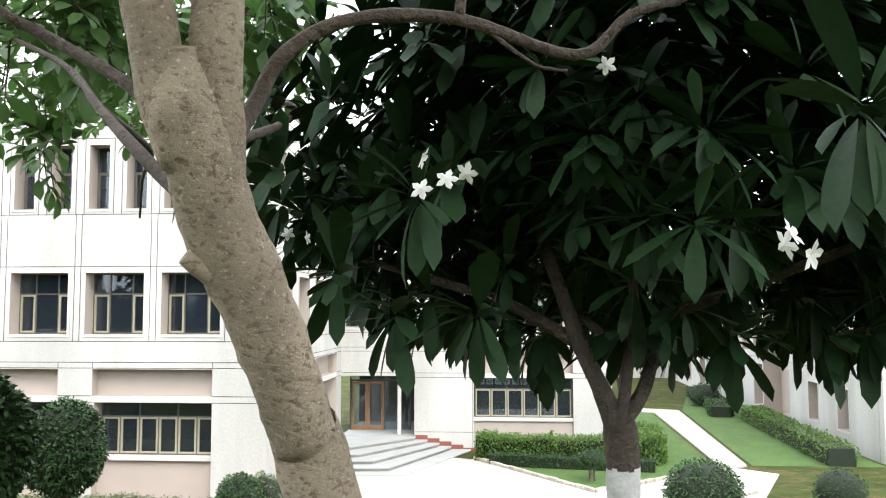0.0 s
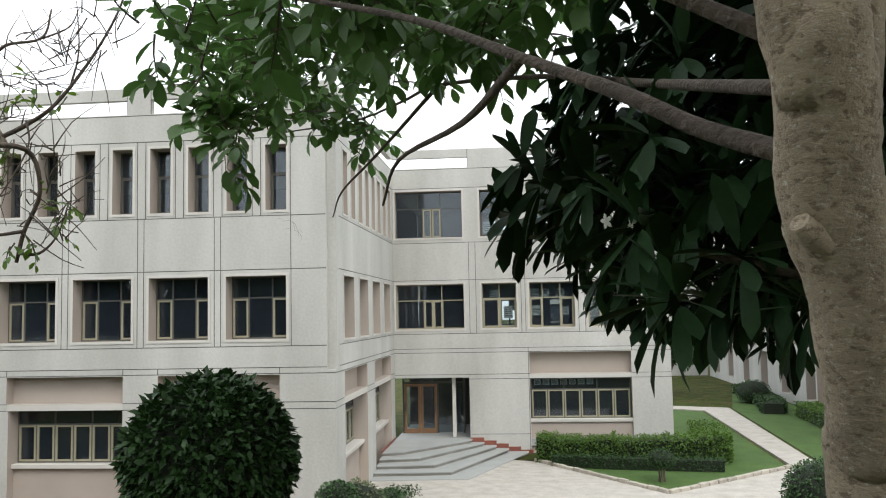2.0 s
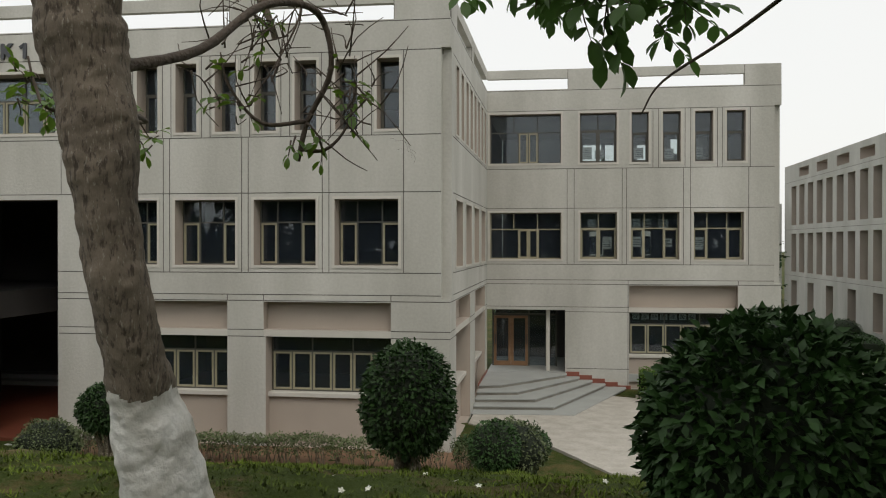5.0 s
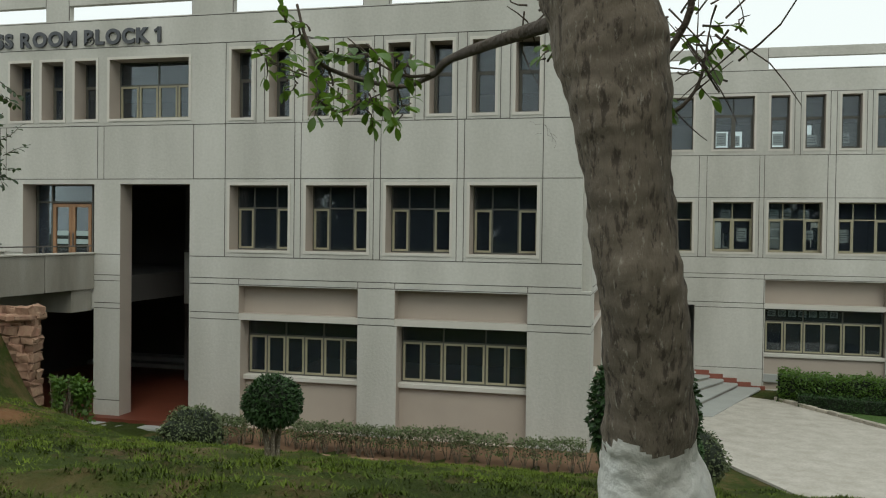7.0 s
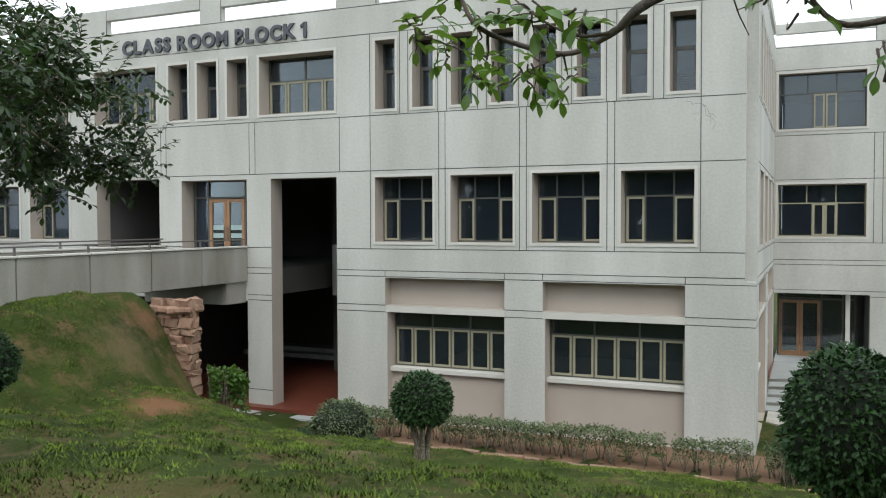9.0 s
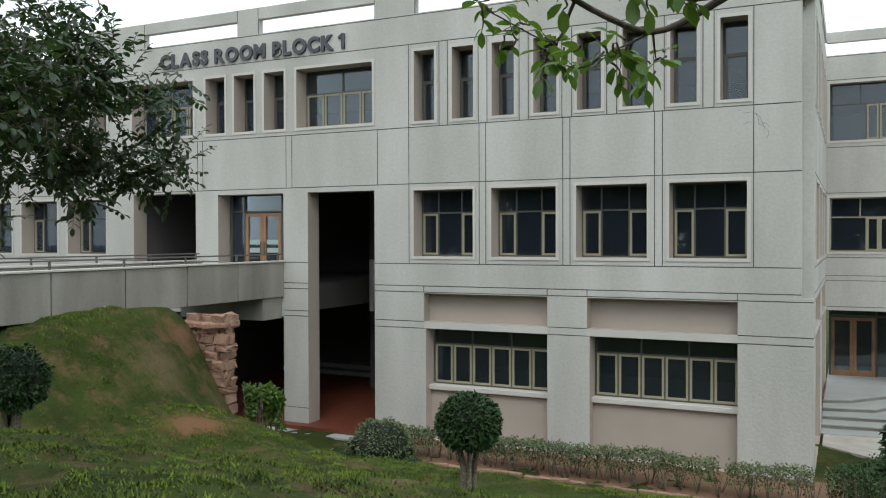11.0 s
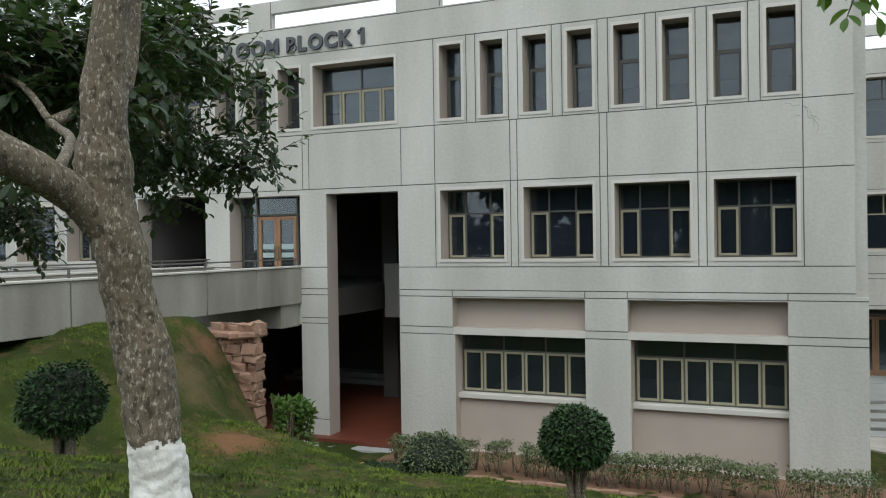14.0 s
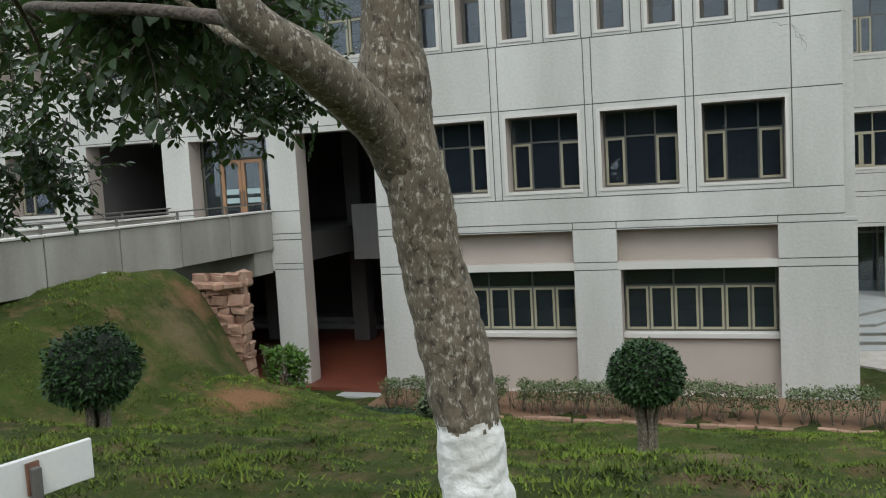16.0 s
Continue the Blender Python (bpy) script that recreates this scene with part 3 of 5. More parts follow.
for a in (0.0, 0.5, 1.85, SW - 0.05):
    box(bm, a, a + 0.05, -0.04, 0.04, 0, SH)
for z in (2.1, SH - 0.05):
    box(bm, 0.05, SW - 0.05, -0.035, 0.035, z, z + 0.05)
part("screen_frame", bm, DARKFRAME, scr)
for a, b, c, d in ((0.05, 0.5, 0.02, 2.1), (1.9, SW - 0.05, 0.02, 2.1), (0.05, 0.5, 2.15, SH - 0.05), (0.55, 1.85, 2.15, SH - 0.05), (1.9, SW - 0.05, 2.15, SH - 0.05)):
    bm = bmesh.new()
    box(bm, a, b, -0.006, 0, c, d)
    part("pane", bm, GLASS, scr).visible_shadow = False


def door_leaf(parent, x0, x1, z1, side):
    bm = bmesh.new()
    for a, b, c, d in ((x0, x0 + 0.1, 0, z1), (x1 - 0.1, x1, 0, z1), (x0 + 0.1, x1 - 0.1, z1 - 0.1, z1), (x0 + 0.1, x1 - 0.1, 0, 0.18)):
        box(bm, a, b, -0.03, 0.05, c, d, bevel=0.006)
    leaf = part("door_leaf", bm, TIMBER, parent, "varnished timber door frame with a glass panel")
    bm = bmesh.new()
    box(bm, x0 + 0.1, x1 - 0.1, 0.0, 0.008, 0.18, z1 - 0.1)
    part("pane", bm, GLASS, leaf).visible_shadow = False
    bm = bmesh.new()
    hx = x1 - 0.06 if side else x0 + 0.06
    box(bm, hx - 0.015, hx + 0.015, 0.07, 0.1, 0.85, 1.25, bevel=0.008)
    box(bm, hx - 0.01, hx + 0.01, 0.05, 0.07, 0.9, 0.93)
    box(bm, hx - 0.01, hx + 0.01, 0.05, 0.07, 1.17, 1.2)
    part("handle", bm, STEEL, leaf)
    return leaf


for k, (a, b) in enumerate(((0.56, 1.19), (1.2, 1.84))):
    leaf = door_leaf(scr, a, b, 2.08, k == 0)
    for z in (0.92, 1.16):
        bm = bmesh.new()
        box(bm, a + 0.12, b - 0.12, 0.012, 0.016, z, z + 0.14)
        part("sticker_band", bm, material("frosted_band", (0.35, 0.45, 0.45), 0.6, 0.03, 5, 0, 30) if k == 0 and z < 1 else bpy.data.materials["frosted_band"], leaf)

# ground-floor entrance in the inner corner
ent = base("door_2", pose(XC + 0.06, 12.3, -0.42), "brown timber double door with glass panels in a dark glazed entrance", "door", kind="structure")
bm = bmesh.new()
for a in (0.0, 1.42, 2.1, 2.5):
    box(bm, a, a + 0.06, -0.05, 0.03, 0, 2.3)
box(bm, 0.06, 2.5, -0.045, 0.025, 2.0, 2.07)
part("screen_frame", bm, DARKFRAME, ent)
for a, b, c, d in ((1.48, 2.1, 0.02, 2.0), (2.16, 2.5, 0.02, 2.0), (0.06, 1.42, 2.07, 2.3), (1.48, 2.1, 2.07, 2.3), (2.16, 2.5, 2.07, 2.3)):
    bm = bmesh.new()
    box(bm, a, b, 0, 0.006, c, d)
    part("pane", bm, GLASS, ent).visible_shadow = False
for k, (a, b) in enumerate(((0.07, 0.74), (0.75, 1.41))):
    leaf = door_leaf(ent, a, b, 1.98, k == 0)
    leaf.matrix_local = Matrix.Translation((a + b, 0, 0)) @ pose(0, 0, 0, 0, 0, 180)
bm = bmesh.new()
box(bm, XC, 2.6, WING_Y + T, 14.9, 1.96, 2.2)
single("ceiling_entrance", bm, REVEAL, "plain ceiling over the recessed entrance", "ceiling", kind="structure")
bm = bmesh.new()
box(bm, 1.84, 1.98, WING_Y + 0.35, WING_Y + 0.5, -0.42, 1.96, bevel=0.01)
single("entrance_post", bm, TRIM, "pale slender post at the recessed entrance", "post", kind="structure")

# raised name on the front wall
sign = base("building_sign", FRONT @ Matrix.Translation((-18.72, 0.0, 9.5)), "raised dark grey capital letters on the parapet", "sign")
ADV = 6.66
text = "CLASS ROOM BLOCK 1"
made, pen = [], 0.0
for ch in text:
    if ch == " ":
        pen += 0.2
        continue
    cu = bpy.data.curves.new("letter", "FONT")
    cu.body, cu.size, cu.extrude, cu.offset = ch, 0.56, 0.03, 0.022
    tmp = new("letter_curve", cu)
    bpy.context.view_layer.update()
    me = bpy.data.meshes.new_from_object(tmp.evaluated_get(bpy.context.evaluated_depsgraph_get()))
    bpy.data.objects.remove(tmp)
    me.materials.append(LETTER)
    lo, hi = min(v.co.x for v in me.vertices), max(v.co.x for v in me.vertices)
    ob = new("letter", me)
    ob.parent = sign
    made.append((ob, pen - lo))
    pen += hi - lo + 0.055
for ob, at in made:
    ob.matrix_local = Matrix.Translation((at * ADV / pen, 0.035, 0)) @ Matrix.Diagonal((ADV / pen, 1, 1, 1)) @ pose(0, 0, 0, 90, 0, 0)
# slanted flag that makes the last stroke a figure one
bm = bmesh.new()
box(bm, -0.16, 0.0, -0.03, 0.03, -0.035, 0.035)
flag = part("letter_flag", bm, LETTER, sign)
flag.matrix_local = Matrix.Translation((made[-1][1] * ADV / pen + 0.13, 0.035, 0.37)) @ pose(0, 0, 0, 0, -32, 0)

# ---------------------------------------------------------------- ground
PROFILE = [(-60, 3.4), (-26, 3.1), (-21, 2.92), (-18, 2.88), (-15.4, 2.64), (-13.2, 2.1), (-10.6, 1.13), (-8.2, 0.76), (-6.6, 0.3), (-4, -0.55), (-2.4, -0.93), (-1.2, -0.98), (200, -0.98)]


def smooth(a, b, x):
    k = min(1, max(0, (x - a) / (b - a)))
    return k * k * (3 - 2 * k)


def lawn(x, y):
    z = PROFILE[-1][1]
    for (a, p), (b, q) in zip(PROFILE, PROFILE[1:]):
        if a <= y < b:
            z = p + (q - p) * (y - a) / (b - a)
            break
    # the paved court lies level beyond the lawn's edge
    court = smooth(1.2, 4.5, x) * smooth(-8.4, -5.0, y)
    z = z * (1 - court) + (GROUND - 0.03) * court
    # bank that carries the footbridge
    k = (1 - smooth(-13.6, -11.2, x)) * smooth(-14.5, -7.5, y) * (1 - smooth(-5.2, -4.2, y))
    z = z * (1 - k) + 2.72 * k
    # shoulder of turf at the foot of the bank
    z += 0.62 * math.exp(-((x + 11.1) / 1.9) ** 2 - ((y + 7.0) / 1.7) ** 2)
    return z + (0.05 * noise.noise((x * 0.5, y * 0.5, 0)) + 0.08 * noise.noise((x * 1.5, y * 2.6, 4)) + 0.06 * noise.noise((x * 3.1, y * 4.6, 7))) * (1 - court)


xs = sorted({round(-40 + i * 0.4, 2) for i in range(175)} | {round(-14.6 + i * 0.2, 2) for i in range(100)} | {-600.0, -300.0, -120.0, -60.0, 45.0, 60.0, 120.0, 300.0, 600.0})
ys = sorted({round(-30 + i * 0.4, 2) for i in range(105)} | {round(-18.0 + i * 0.15, 2) for i in range(76)} | {-600.0, -300.0, -120.0, -60.0, -45.0, 14.0, 20.0, 30.0, 45.0, 60.0, 120.0, 300.0, 600.0})
bm = bmesh.new()
gv = [[bm.verts.new((x, y, lawn(x, y))) for y in ys] for x in xs]
for i in range(len(xs) - 1):
    for j in range(len(ys) - 1):
        bm.faces.new((gv[i][j], gv[i + 1][j], gv[i + 1][j + 1], gv[i][j + 1]))
single("ground", bm, TURF, "sloping patchy green lawn with dry and bare spots", "lawn", kind="structure", smooth=True)


def slab(name, pts, z0, z1, mat, label, cat, kind="structure"):
    bm = bmesh.new()
    f = bm.faces.new([bm.verts.new((x, y, z1)) for x, y in pts])
    low = bmesh.ops.extrude_face_region(bm, geom=[f])
    for v in low["geom"]:
        if isinstance(v, bmesh.types.BMVert):
            v.co.z = z0
    return single(name, bm, mat, label, cat, kind=kind)


slab("pavement_court", [(-0.3, 10.5), (5.0, 8.4), (8.8, 2.9), (13.9, 7.4), (15.2, 6.3), (13.5, 2.2), (9.5, -3.2), (4.2, -2.6), (1.6, 2.0), (-0.3, 3.5)], GROUND - 0.3, GROUND + 0.03, PAVE, "pale paved entrance court", "pavement")
slab("pavement_path", [(13.6, 7.2), (14.6, 7.9), (15.6, 24.8), (12.0, 26.3), (11.4, 25.4), (14.1, 23.6)], GROUND - 0.3, GROUND + 0.028, PAVE, "narrow pale concrete garden path", "path")

LAWN = material("fresh_lawn", (0.062, 0.122, 0.018), 0.9, 0.16, 1.6, 0.9, 45, stain=(0.042, 0.088, 0.014))
slab("court_lawn", [(5.15, 8.5), (8.8, 3.1), (13.45, 7.2), (13.95, 23.4), (11.4, 25.1), (10.4, 25.1), (10.4, 9.6)], GROUND - 0.3, GROUND - 0.005, LAWN, "smooth bright green lawn inside the kerb", "lawn")
slab("path_lawn", [(14.8, 8.0), (19.4, 8.0), (19.4, 40), (15.8, 24.8)], GROUND - 0.3, GROUND - 0.006, LAWN, "bright green lawn between the path and the far block", "lawn")

# entrance steps: a diagonal flight in the inner corner
for k in range(5):
    z = -0.425 - 0.118 * k
    d = 0.47 * k
    e = 2.62 + d + (0.28 if k == 4 else 0)
    # Riser takes darker concrete, so the shade line under the nosing is partly colour.
    slab("step_riser", [(XC + 0.004 + 0.001 * k, WING_Y - 0.004 - 0.001 * k), (e - 0.05, WING_Y - 0.004 - 0.001 * k), (e - 0.05, WING_Y - 0.35), (0.33 + 0.62 * k, 7.6 - 0.62 * k), (XC + 0.004 + 0.001 * k, 7.35 - 0.62 * k)], GROUND - 0.2, z - 0.035, CONCRETE, "riser under the entrance step, darker for the nosing's shade", "steps")
    slab("entrance_step", [(XC + 0.005 + 0.001 * k, WING_Y - 0.005 - 0.001 * k), (e, WING_Y - 0.005 - 0.001 * k), (e, WING_Y - 0.35), (0.35 + 0.62 * k, 7.55 - 0.62 * k), (XC + 0.005 + 0.001 * k, 7.3 - 0.62 * k)], z - 0.034, z, STEP, "broad grey stone entrance step", "steps")
    bm = bmesh.new()
    box(bm, 2.58 + d, 2.62 + d + 0.46, WING_Y - 0.03, WING_Y + 0.002, z - 0.118, z + 0.05, bevel=0.004)
    single("skirting_tile", bm, REDTILE, "stepped red tile skirting beside the entrance steps", "skirting", kind="structure")
bm = bmesh.new()
box(bm, XC - 0.002, XC + 0.025, 7.2, WING_Y - 0.04, -0.42, -0.33, bevel=0.004)
single("skirting_side", bm, REDTILE, "red tile skirting along the landing", "skirting", kind="structure")

# small kerb stones round the court lawn
rng = random.Random(5)
kerb = base("kerb", pose(0, 0, 0), "pale weathered kerb stones edging the lawn", "kerb", kind="structure")
stone = []
for k in range(3):
    bm = bmesh.new()
    box(bm, -0.2, 0.2, -0.075, 0.075, 0, 0.16, bevel=0.018)
    stone.append(mesh_of("kerb_stone", bm, KERB))
for (x0, y0), (x1, y1) in (((5.0, 8.45), (8.8, 2.95)), ((8.8, 2.95), (13.8, 7.3)), ((9.6, 0.2), (13.6, 3.2))):
    n = int(math.hypot(x1 - x0, y1 - y0) / 0.43)
    for i in range(n):
        f = (i + 0.5) / n
        ob = new("kerb_stone", stone[i % 3])
        ob.parent = kerb
        ob.matrix_local = pose(x0 + (x1 - x0) * f, y0 + (y1 - y0) * f, GROUND - 0.02 + rng.uniform(-0.015, 0.01), rng.uniform(-2, 2), rng.uniform(-2, 2), math.degrees(math.atan2(y1 - y0, x1 - x0)) + rng.uniform(-2.5, 2.5))
# line of old brick edging before the front wall
edge = base("brick_edging", pose(0, 0, 0), "broken red brick edging beside the straggly hedge", "edging", kind="structure")
bm = bmesh.new()
box(bm, -0.17, 0.17, -0.06, 0.06, 0, 0.11, bevel=0.012)
brick = mesh_of("brick", bm, RUBBLE)
for i in range(34):
    x = -11.0 + i * 0.36 + rng.uniform(-0.03, 0.03)
    if rng.random() < 0.12:
        continue
    ob = new("brick", brick)
    ob.parent = edge
    ob.matrix_local = pose(x, -2.25 - 0.02 * i * 0.3 + rng.uniform(-0.03, 0.03), -0.98 + rng.uniform(-0.03, 0.02), rng.uniform(-4, 4), rng.uniform(-4, 4), rng.uniform(-5, 5))
bm = bmesh.new()
box(bm, -11.1, XC + 0.6, -2.2, -0.02, GROUND - 0.2, GROUND + 0.01)
single("planting_bed", bm, SOIL, "bare red soil bed below the front windows", "soil", kind="structure")

# footbridge to the upper door
bridge = base("footbridge", pose(0, 0, 0), "weathered concrete footbridge leading to the upper door", "bridge")
for i, (y0, y1) in enumerate(((-0.02, -2.0), (-2.03, -3.9), (-3.93, -5.85), (-5.88, -7.8), (-7.83, -9.8), (-9.83, -11.8), (-11.83, -14.0))):
    for x0 in (-14.32, -17.3):
        bm = bmesh.new()
        box(bm, x0, x0 + 0.14, y1, y0, 2.66, 3.64, bevel=0.012)
        part("parapet_panel", bm, CONCRETE, bridge, "stained precast concrete parapet panel")
    for x0 in (-14.36, -17.34):
        bm = bmesh.new()
        box(bm, x0, x0 + 0.22, y1, y0, 3.642, 3.69, bevel=0.008)
        part("coping", bm, TRIM, bridge, "pale coping")
bm = bmesh.new()
box(bm, -17.16, -14.32, -14, -0.02, 2.66, 2.95)
part("deck", bm, CONCRETE, bridge)
bm = bmesh.new()
box(bm, -17.2, -14.25, -0.9, -0.02, 2.05, 2.655, bevel=0.01)
part("cross_beam", bm, CONCRETE, bridge)
bm = bmesh.new()
box(bm, -16.2, -15.3, -5.0, -4.4, GROUND - 0.2, 2.655, bevel=0.02)
part("pier", bm, CONCRETE, bridge)
for x0 in (-14.25, -17.23):
    rail = bmesh.new()
    box(rail, x0 - 0.02, x0 + 0.02, -14, -0.05, 3.85, 3.885, bevel=0.008)
    part("handrail", rail, STEEL, bridge, "thin dark steel handrail")
    for y in (-0.2, -2.0, -3.9, -5.85, -7.8, -9.8, -11.8):
        bm = bmesh.new()
        box(bm, x0 - 0.02, x0 + 0.02, y - 0.02, y + 0.02, 3.69, 3.86)
        part("rail_post", bm, STEEL, bridge)

# rubble retaining wall that ends the bank
rw = base("retaining_wall", pose(0, 0, 0), "reddish rubble stone retaining wall at the end of the grassy bank", "wall", kind="structure")
rng = random.Random(11)
z = 0.1
bm = bmesh.new()
box(bm, -13.2, -12.2, -4.95, -4.6, -0.9, 2.3)
part("core", bm, SOIL, rw, "earthy mortar core")
while z < 2.5:
    h = rng.uniform(0.12, 0.25)
    for face in (0, 1):
        u = 0.0
        while u < (0.85 if face == 0 else 0.15):
            w = rng.uniform(0.14, 0.4)
            bm = bmesh.new()
            box(bm, 0, w - 0.012, -0.1, 0.08, 0, h - 0.012, bevel=0.02)
            for v in bm.verts:
                v.co += Vector((rng.uniform(-1, 1), rng.uniform(-1, 1), rng.uniform(-1, 1))) * 0.034
            st = part("stone", bm, RUBBLE, rw)
            st.matrix_local = pose(-13.2 + u, -4.95, z, rng.uniform(-9, 9), rng.uniform(-9, 9), rng.uniform(-8, 8)) if face == 0 else pose(-12.2, -4.98 + u, z, 0, rng.uniform(-4, 4), 90)
            u += w
    z += h
for i in range(9):
    bm = bmesh.new()
    box(bm, -0.2, 0.2, -0.25, 0.25, 0, rng.uniform(0.1, 0.2), bevel=0.04)
    st = part("stone", bm, RUBBLE, rw)
    st.matrix_local = pose(-13.1 + 0.27 * (i % 4), -4.9 + 0.2 * (i // 4), 2.3, rng.uniform(-6, 6), rng.uniform(-6, 6), rng.uniform(0, 40))
bm = bmesh.new()
box(bm, -0.04, 0.04, -0.04, 0.04, -0.1, 0.2, bevel=0.01)
peg = single("marker_peg", bm, WHITE, "short white marker peg in the bank grass", "peg")
peg.location = (-14.0, -6.6, 2.68)

# long low white board on a post, at the lawn's edge
bd = base("white_board", pose(-5.62, -16.59, 2.39, 0, 0, 74), "weathered white board on a dark steel post", "board")
bm = bmesh.new()
box(bm, -1.2, 0.0, -0.012, 0.012, 0.66, 0.84, bevel=0.005)
b2 = part("panel", bm, BOARD, bd)
b2.matrix_local = Matrix.Translation((0, 0, 0))
bm = bmesh.new()
box(bm, -0.3, -0.262, -0.06, -0.025, -0.3, 0.8, bevel=0.004)
part("post", bm, STEEL, bd)
bm = bmesh.new()
box(bm, -0.31, -0.25, -0.024, -0.0125, 0.68, 0.82, bevel=0.003)
part("bracket", bm, material("rusty_steel", (0.2, 0.1, 0.06), 0.8, 0.2, 20, 0.4, 60), bd, "rusty steel bracket")

# ---------------------------------------------------------------- second block, beyond the garden path
FAR = plane_frame((19.6, 0, 0), (0, -1, 0), (-1, 0, 0))
far = base("far_building", pose(0, 0, 0), "three-storey pale concrete block with deep vertical fins", "building")
r = []
wins = []
for i in range(20):
    y = 46.0 - i * 2.15
    if y - 1.35 < 17.5:
        break
    for w0, w1 in ((5.85, 8.75), (2.35, 5.2)):
        r.append((-y, -y + 1.35, w0, w1, None, 3))
        wins.append((-y, -y + 1.35, w0, w1))
    if i % 2 == 0:
        r.append((-y, -y + 1.5, -0.5, 1.7, None, 3))
        wins.append((-y, -y + 1.5, -0.5, 1.7))
    if i % 2 == 1:
        r.append((-y, -y + 2.4, 9.35, 10.0, None, 3))
r += [hline(-48, -10.0, w) for w in (9.1, 5.5, 2.05)] + [(-22.8, -20.0, GROUND, 2.6, 0.9, 3)]
for y in (11.6, 14.9):
    r += opening(-y - 1.3, -y, -0.35, 1.45)
    wins.append((-y - 1.22, -y - 0.08, -0.27, 1.37))
    for z in (3.6, 7.2):
        r += opening(-y - 1.3, -y, z, z + 1.9)
        wins.append((-y - 1.22, -y - 0.08, z + 0.08, z + 1.82))
relief_wall("wall", FAR, -48.0, -9.0, GROUND - 0.4, 10.4, 1.2, r, WALLMATS, "", far)
for a, b, c, d in wins:
    bm = bmesh.new()
    box(bm, a + 0.05, b - 0.05, -0.78, -0.77, c + 0.05, d - 0.05, FAR)
    g = part("window", bm, GLASS, far)
    bm = bmesh.new()
    for p, q, s, t in ((a, b, c, c + 0.05), (a, b, d - 0.05, d), (a, a + 0.05, c + 0.05, d - 0.05), (b - 0.05, b, c + 0.05, d - 0.05), ((a + b) / 2 - 0.025, (a + b) / 2 + 0.025, c + 0.05, d - 0.05)):
        box(bm, p, q, -0.8, -0.74, s, t, FAR)
    part("window_frame", bm, CREAM, g)
# Solid fill behind the glass, dark in place of unlit rooms.
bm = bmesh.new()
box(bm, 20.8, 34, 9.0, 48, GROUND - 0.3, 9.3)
part("body", bm, ROOMSHADE, far, "solid mass behind the windows, coloured dark for room shade")
bm = bmesh.new()
box(bm, 19.62, 34, 8.6, 9.0, GROUND - 0.3, 10.4)
part("end_wall", bm, RENDER, far)
for x0, x1, y0, y1, zt in ((4, 19, 58, 64, 8.2), (12.0, 19.5, 48.5, 57, 7.6)):
    fb = base("background_block", pose(0, 0, 0), "pale rendered block closing the garden", "building")
    fr = plane_frame((0, y0, 0), (1, 0, 0), (0, -1, 0))
    rr, ws = [], []
    for i in range(int((x1 - x0) / 2.4)):
        for z in (-0.2, 3.4):
            a = x0 + 0.7 + i * 2.4
            rr += opening(a, a + 1.4, z, z + 1.8)
            ws.append((a + 0.08, a + 1.32, z + 0.08, z + 1.72))
    relief_wall("wall", fr, x0, x1, GROUND - 0.4, zt, 0.4, rr, WALLMATS, "", fb)
    for a, b, c, d in ws:
        bm = bmesh.new()
        box(bm, a, b, -0.3, -0.29, c, d, fr)
        part("window", bm, GLASS, fb)
    bm = bmesh.new()
    box(bm, x0 + 0.01, x1 - 0.01, y0 + 0.41, y1, GROUND - 0.3, zt - 0.01)
    part("body", bm, ROOMSHADE, fb)

# ---------------------------------------------------------------- plants


def spline(pts, n=6):
    """Points along a Catmull-Rom curve through pts."""
    p = [Vector(q) for q in pts]
    p = [p[0] * 2 - p[1]] + p + [p[-1] * 2 - p[-2]]
    out = []
    for i in range(1, len(p) - 2):
        a, b, c, d = p[i - 1:i + 3]
        for k in range(n):
            t = k / n
            out.append(0.5 * (2 * b + (c - a) * t + (2 * a - 5 * b + 4 * c - d) * t * t + (3 * b - a - 3 * c + d) * t ** 3))
    return out + [p[-2]]


def limb(bm, pts, r0, r1, seg=10, rough=0.0, rads=None, n=6, mat=0):
    """A tapered round limb along a curve through pts, with uneven girth."""
    line = spline(pts, n)
    m = len(line)
    a = None
    rings = []
    for i, p in enumerate(line):
        d = (line[min(i + 1, m - 1)] - line[max(i - 1, 0)]).normalized()
        a = d.orthogonal().normalized() if a is None else (a - d * a.dot(d)).normalized()
        b = d.cross(a)
        f = i / (m - 1)
        if rads:
            k = f * (len(rads) - 1)
            j = min(int(k), len(rads) - 2)
            r = rads[j] + (rads[j + 1] - rads[j]) * (k - j)
        else:
            r = r0 + (r1 - r0) * f
        ring = []
        for k in range(seg):
            q = 2 * math.pi * k / seg
            o = a * math.cos(q) + b * math.sin(q)
            w = 1 + rough * noise.noise((p + o * r) * 9) + rough * 0.6 * noise.noise((p + o * r) * 31)
            ring.append(bm.verts.new(p + o * r * w))
        rings.append(ring)
    for s, t in zip(rings, rings[1:]):
        for k in range(seg):
            f = bm.faces.new((s[k], s[(k + 1) % seg], t[(k + 1) % seg], t[k]))
            f.smooth = True
            f.material_index = mat
    bm.faces.new(rings[0])
    bm.faces.new(rings[-1])
    return line


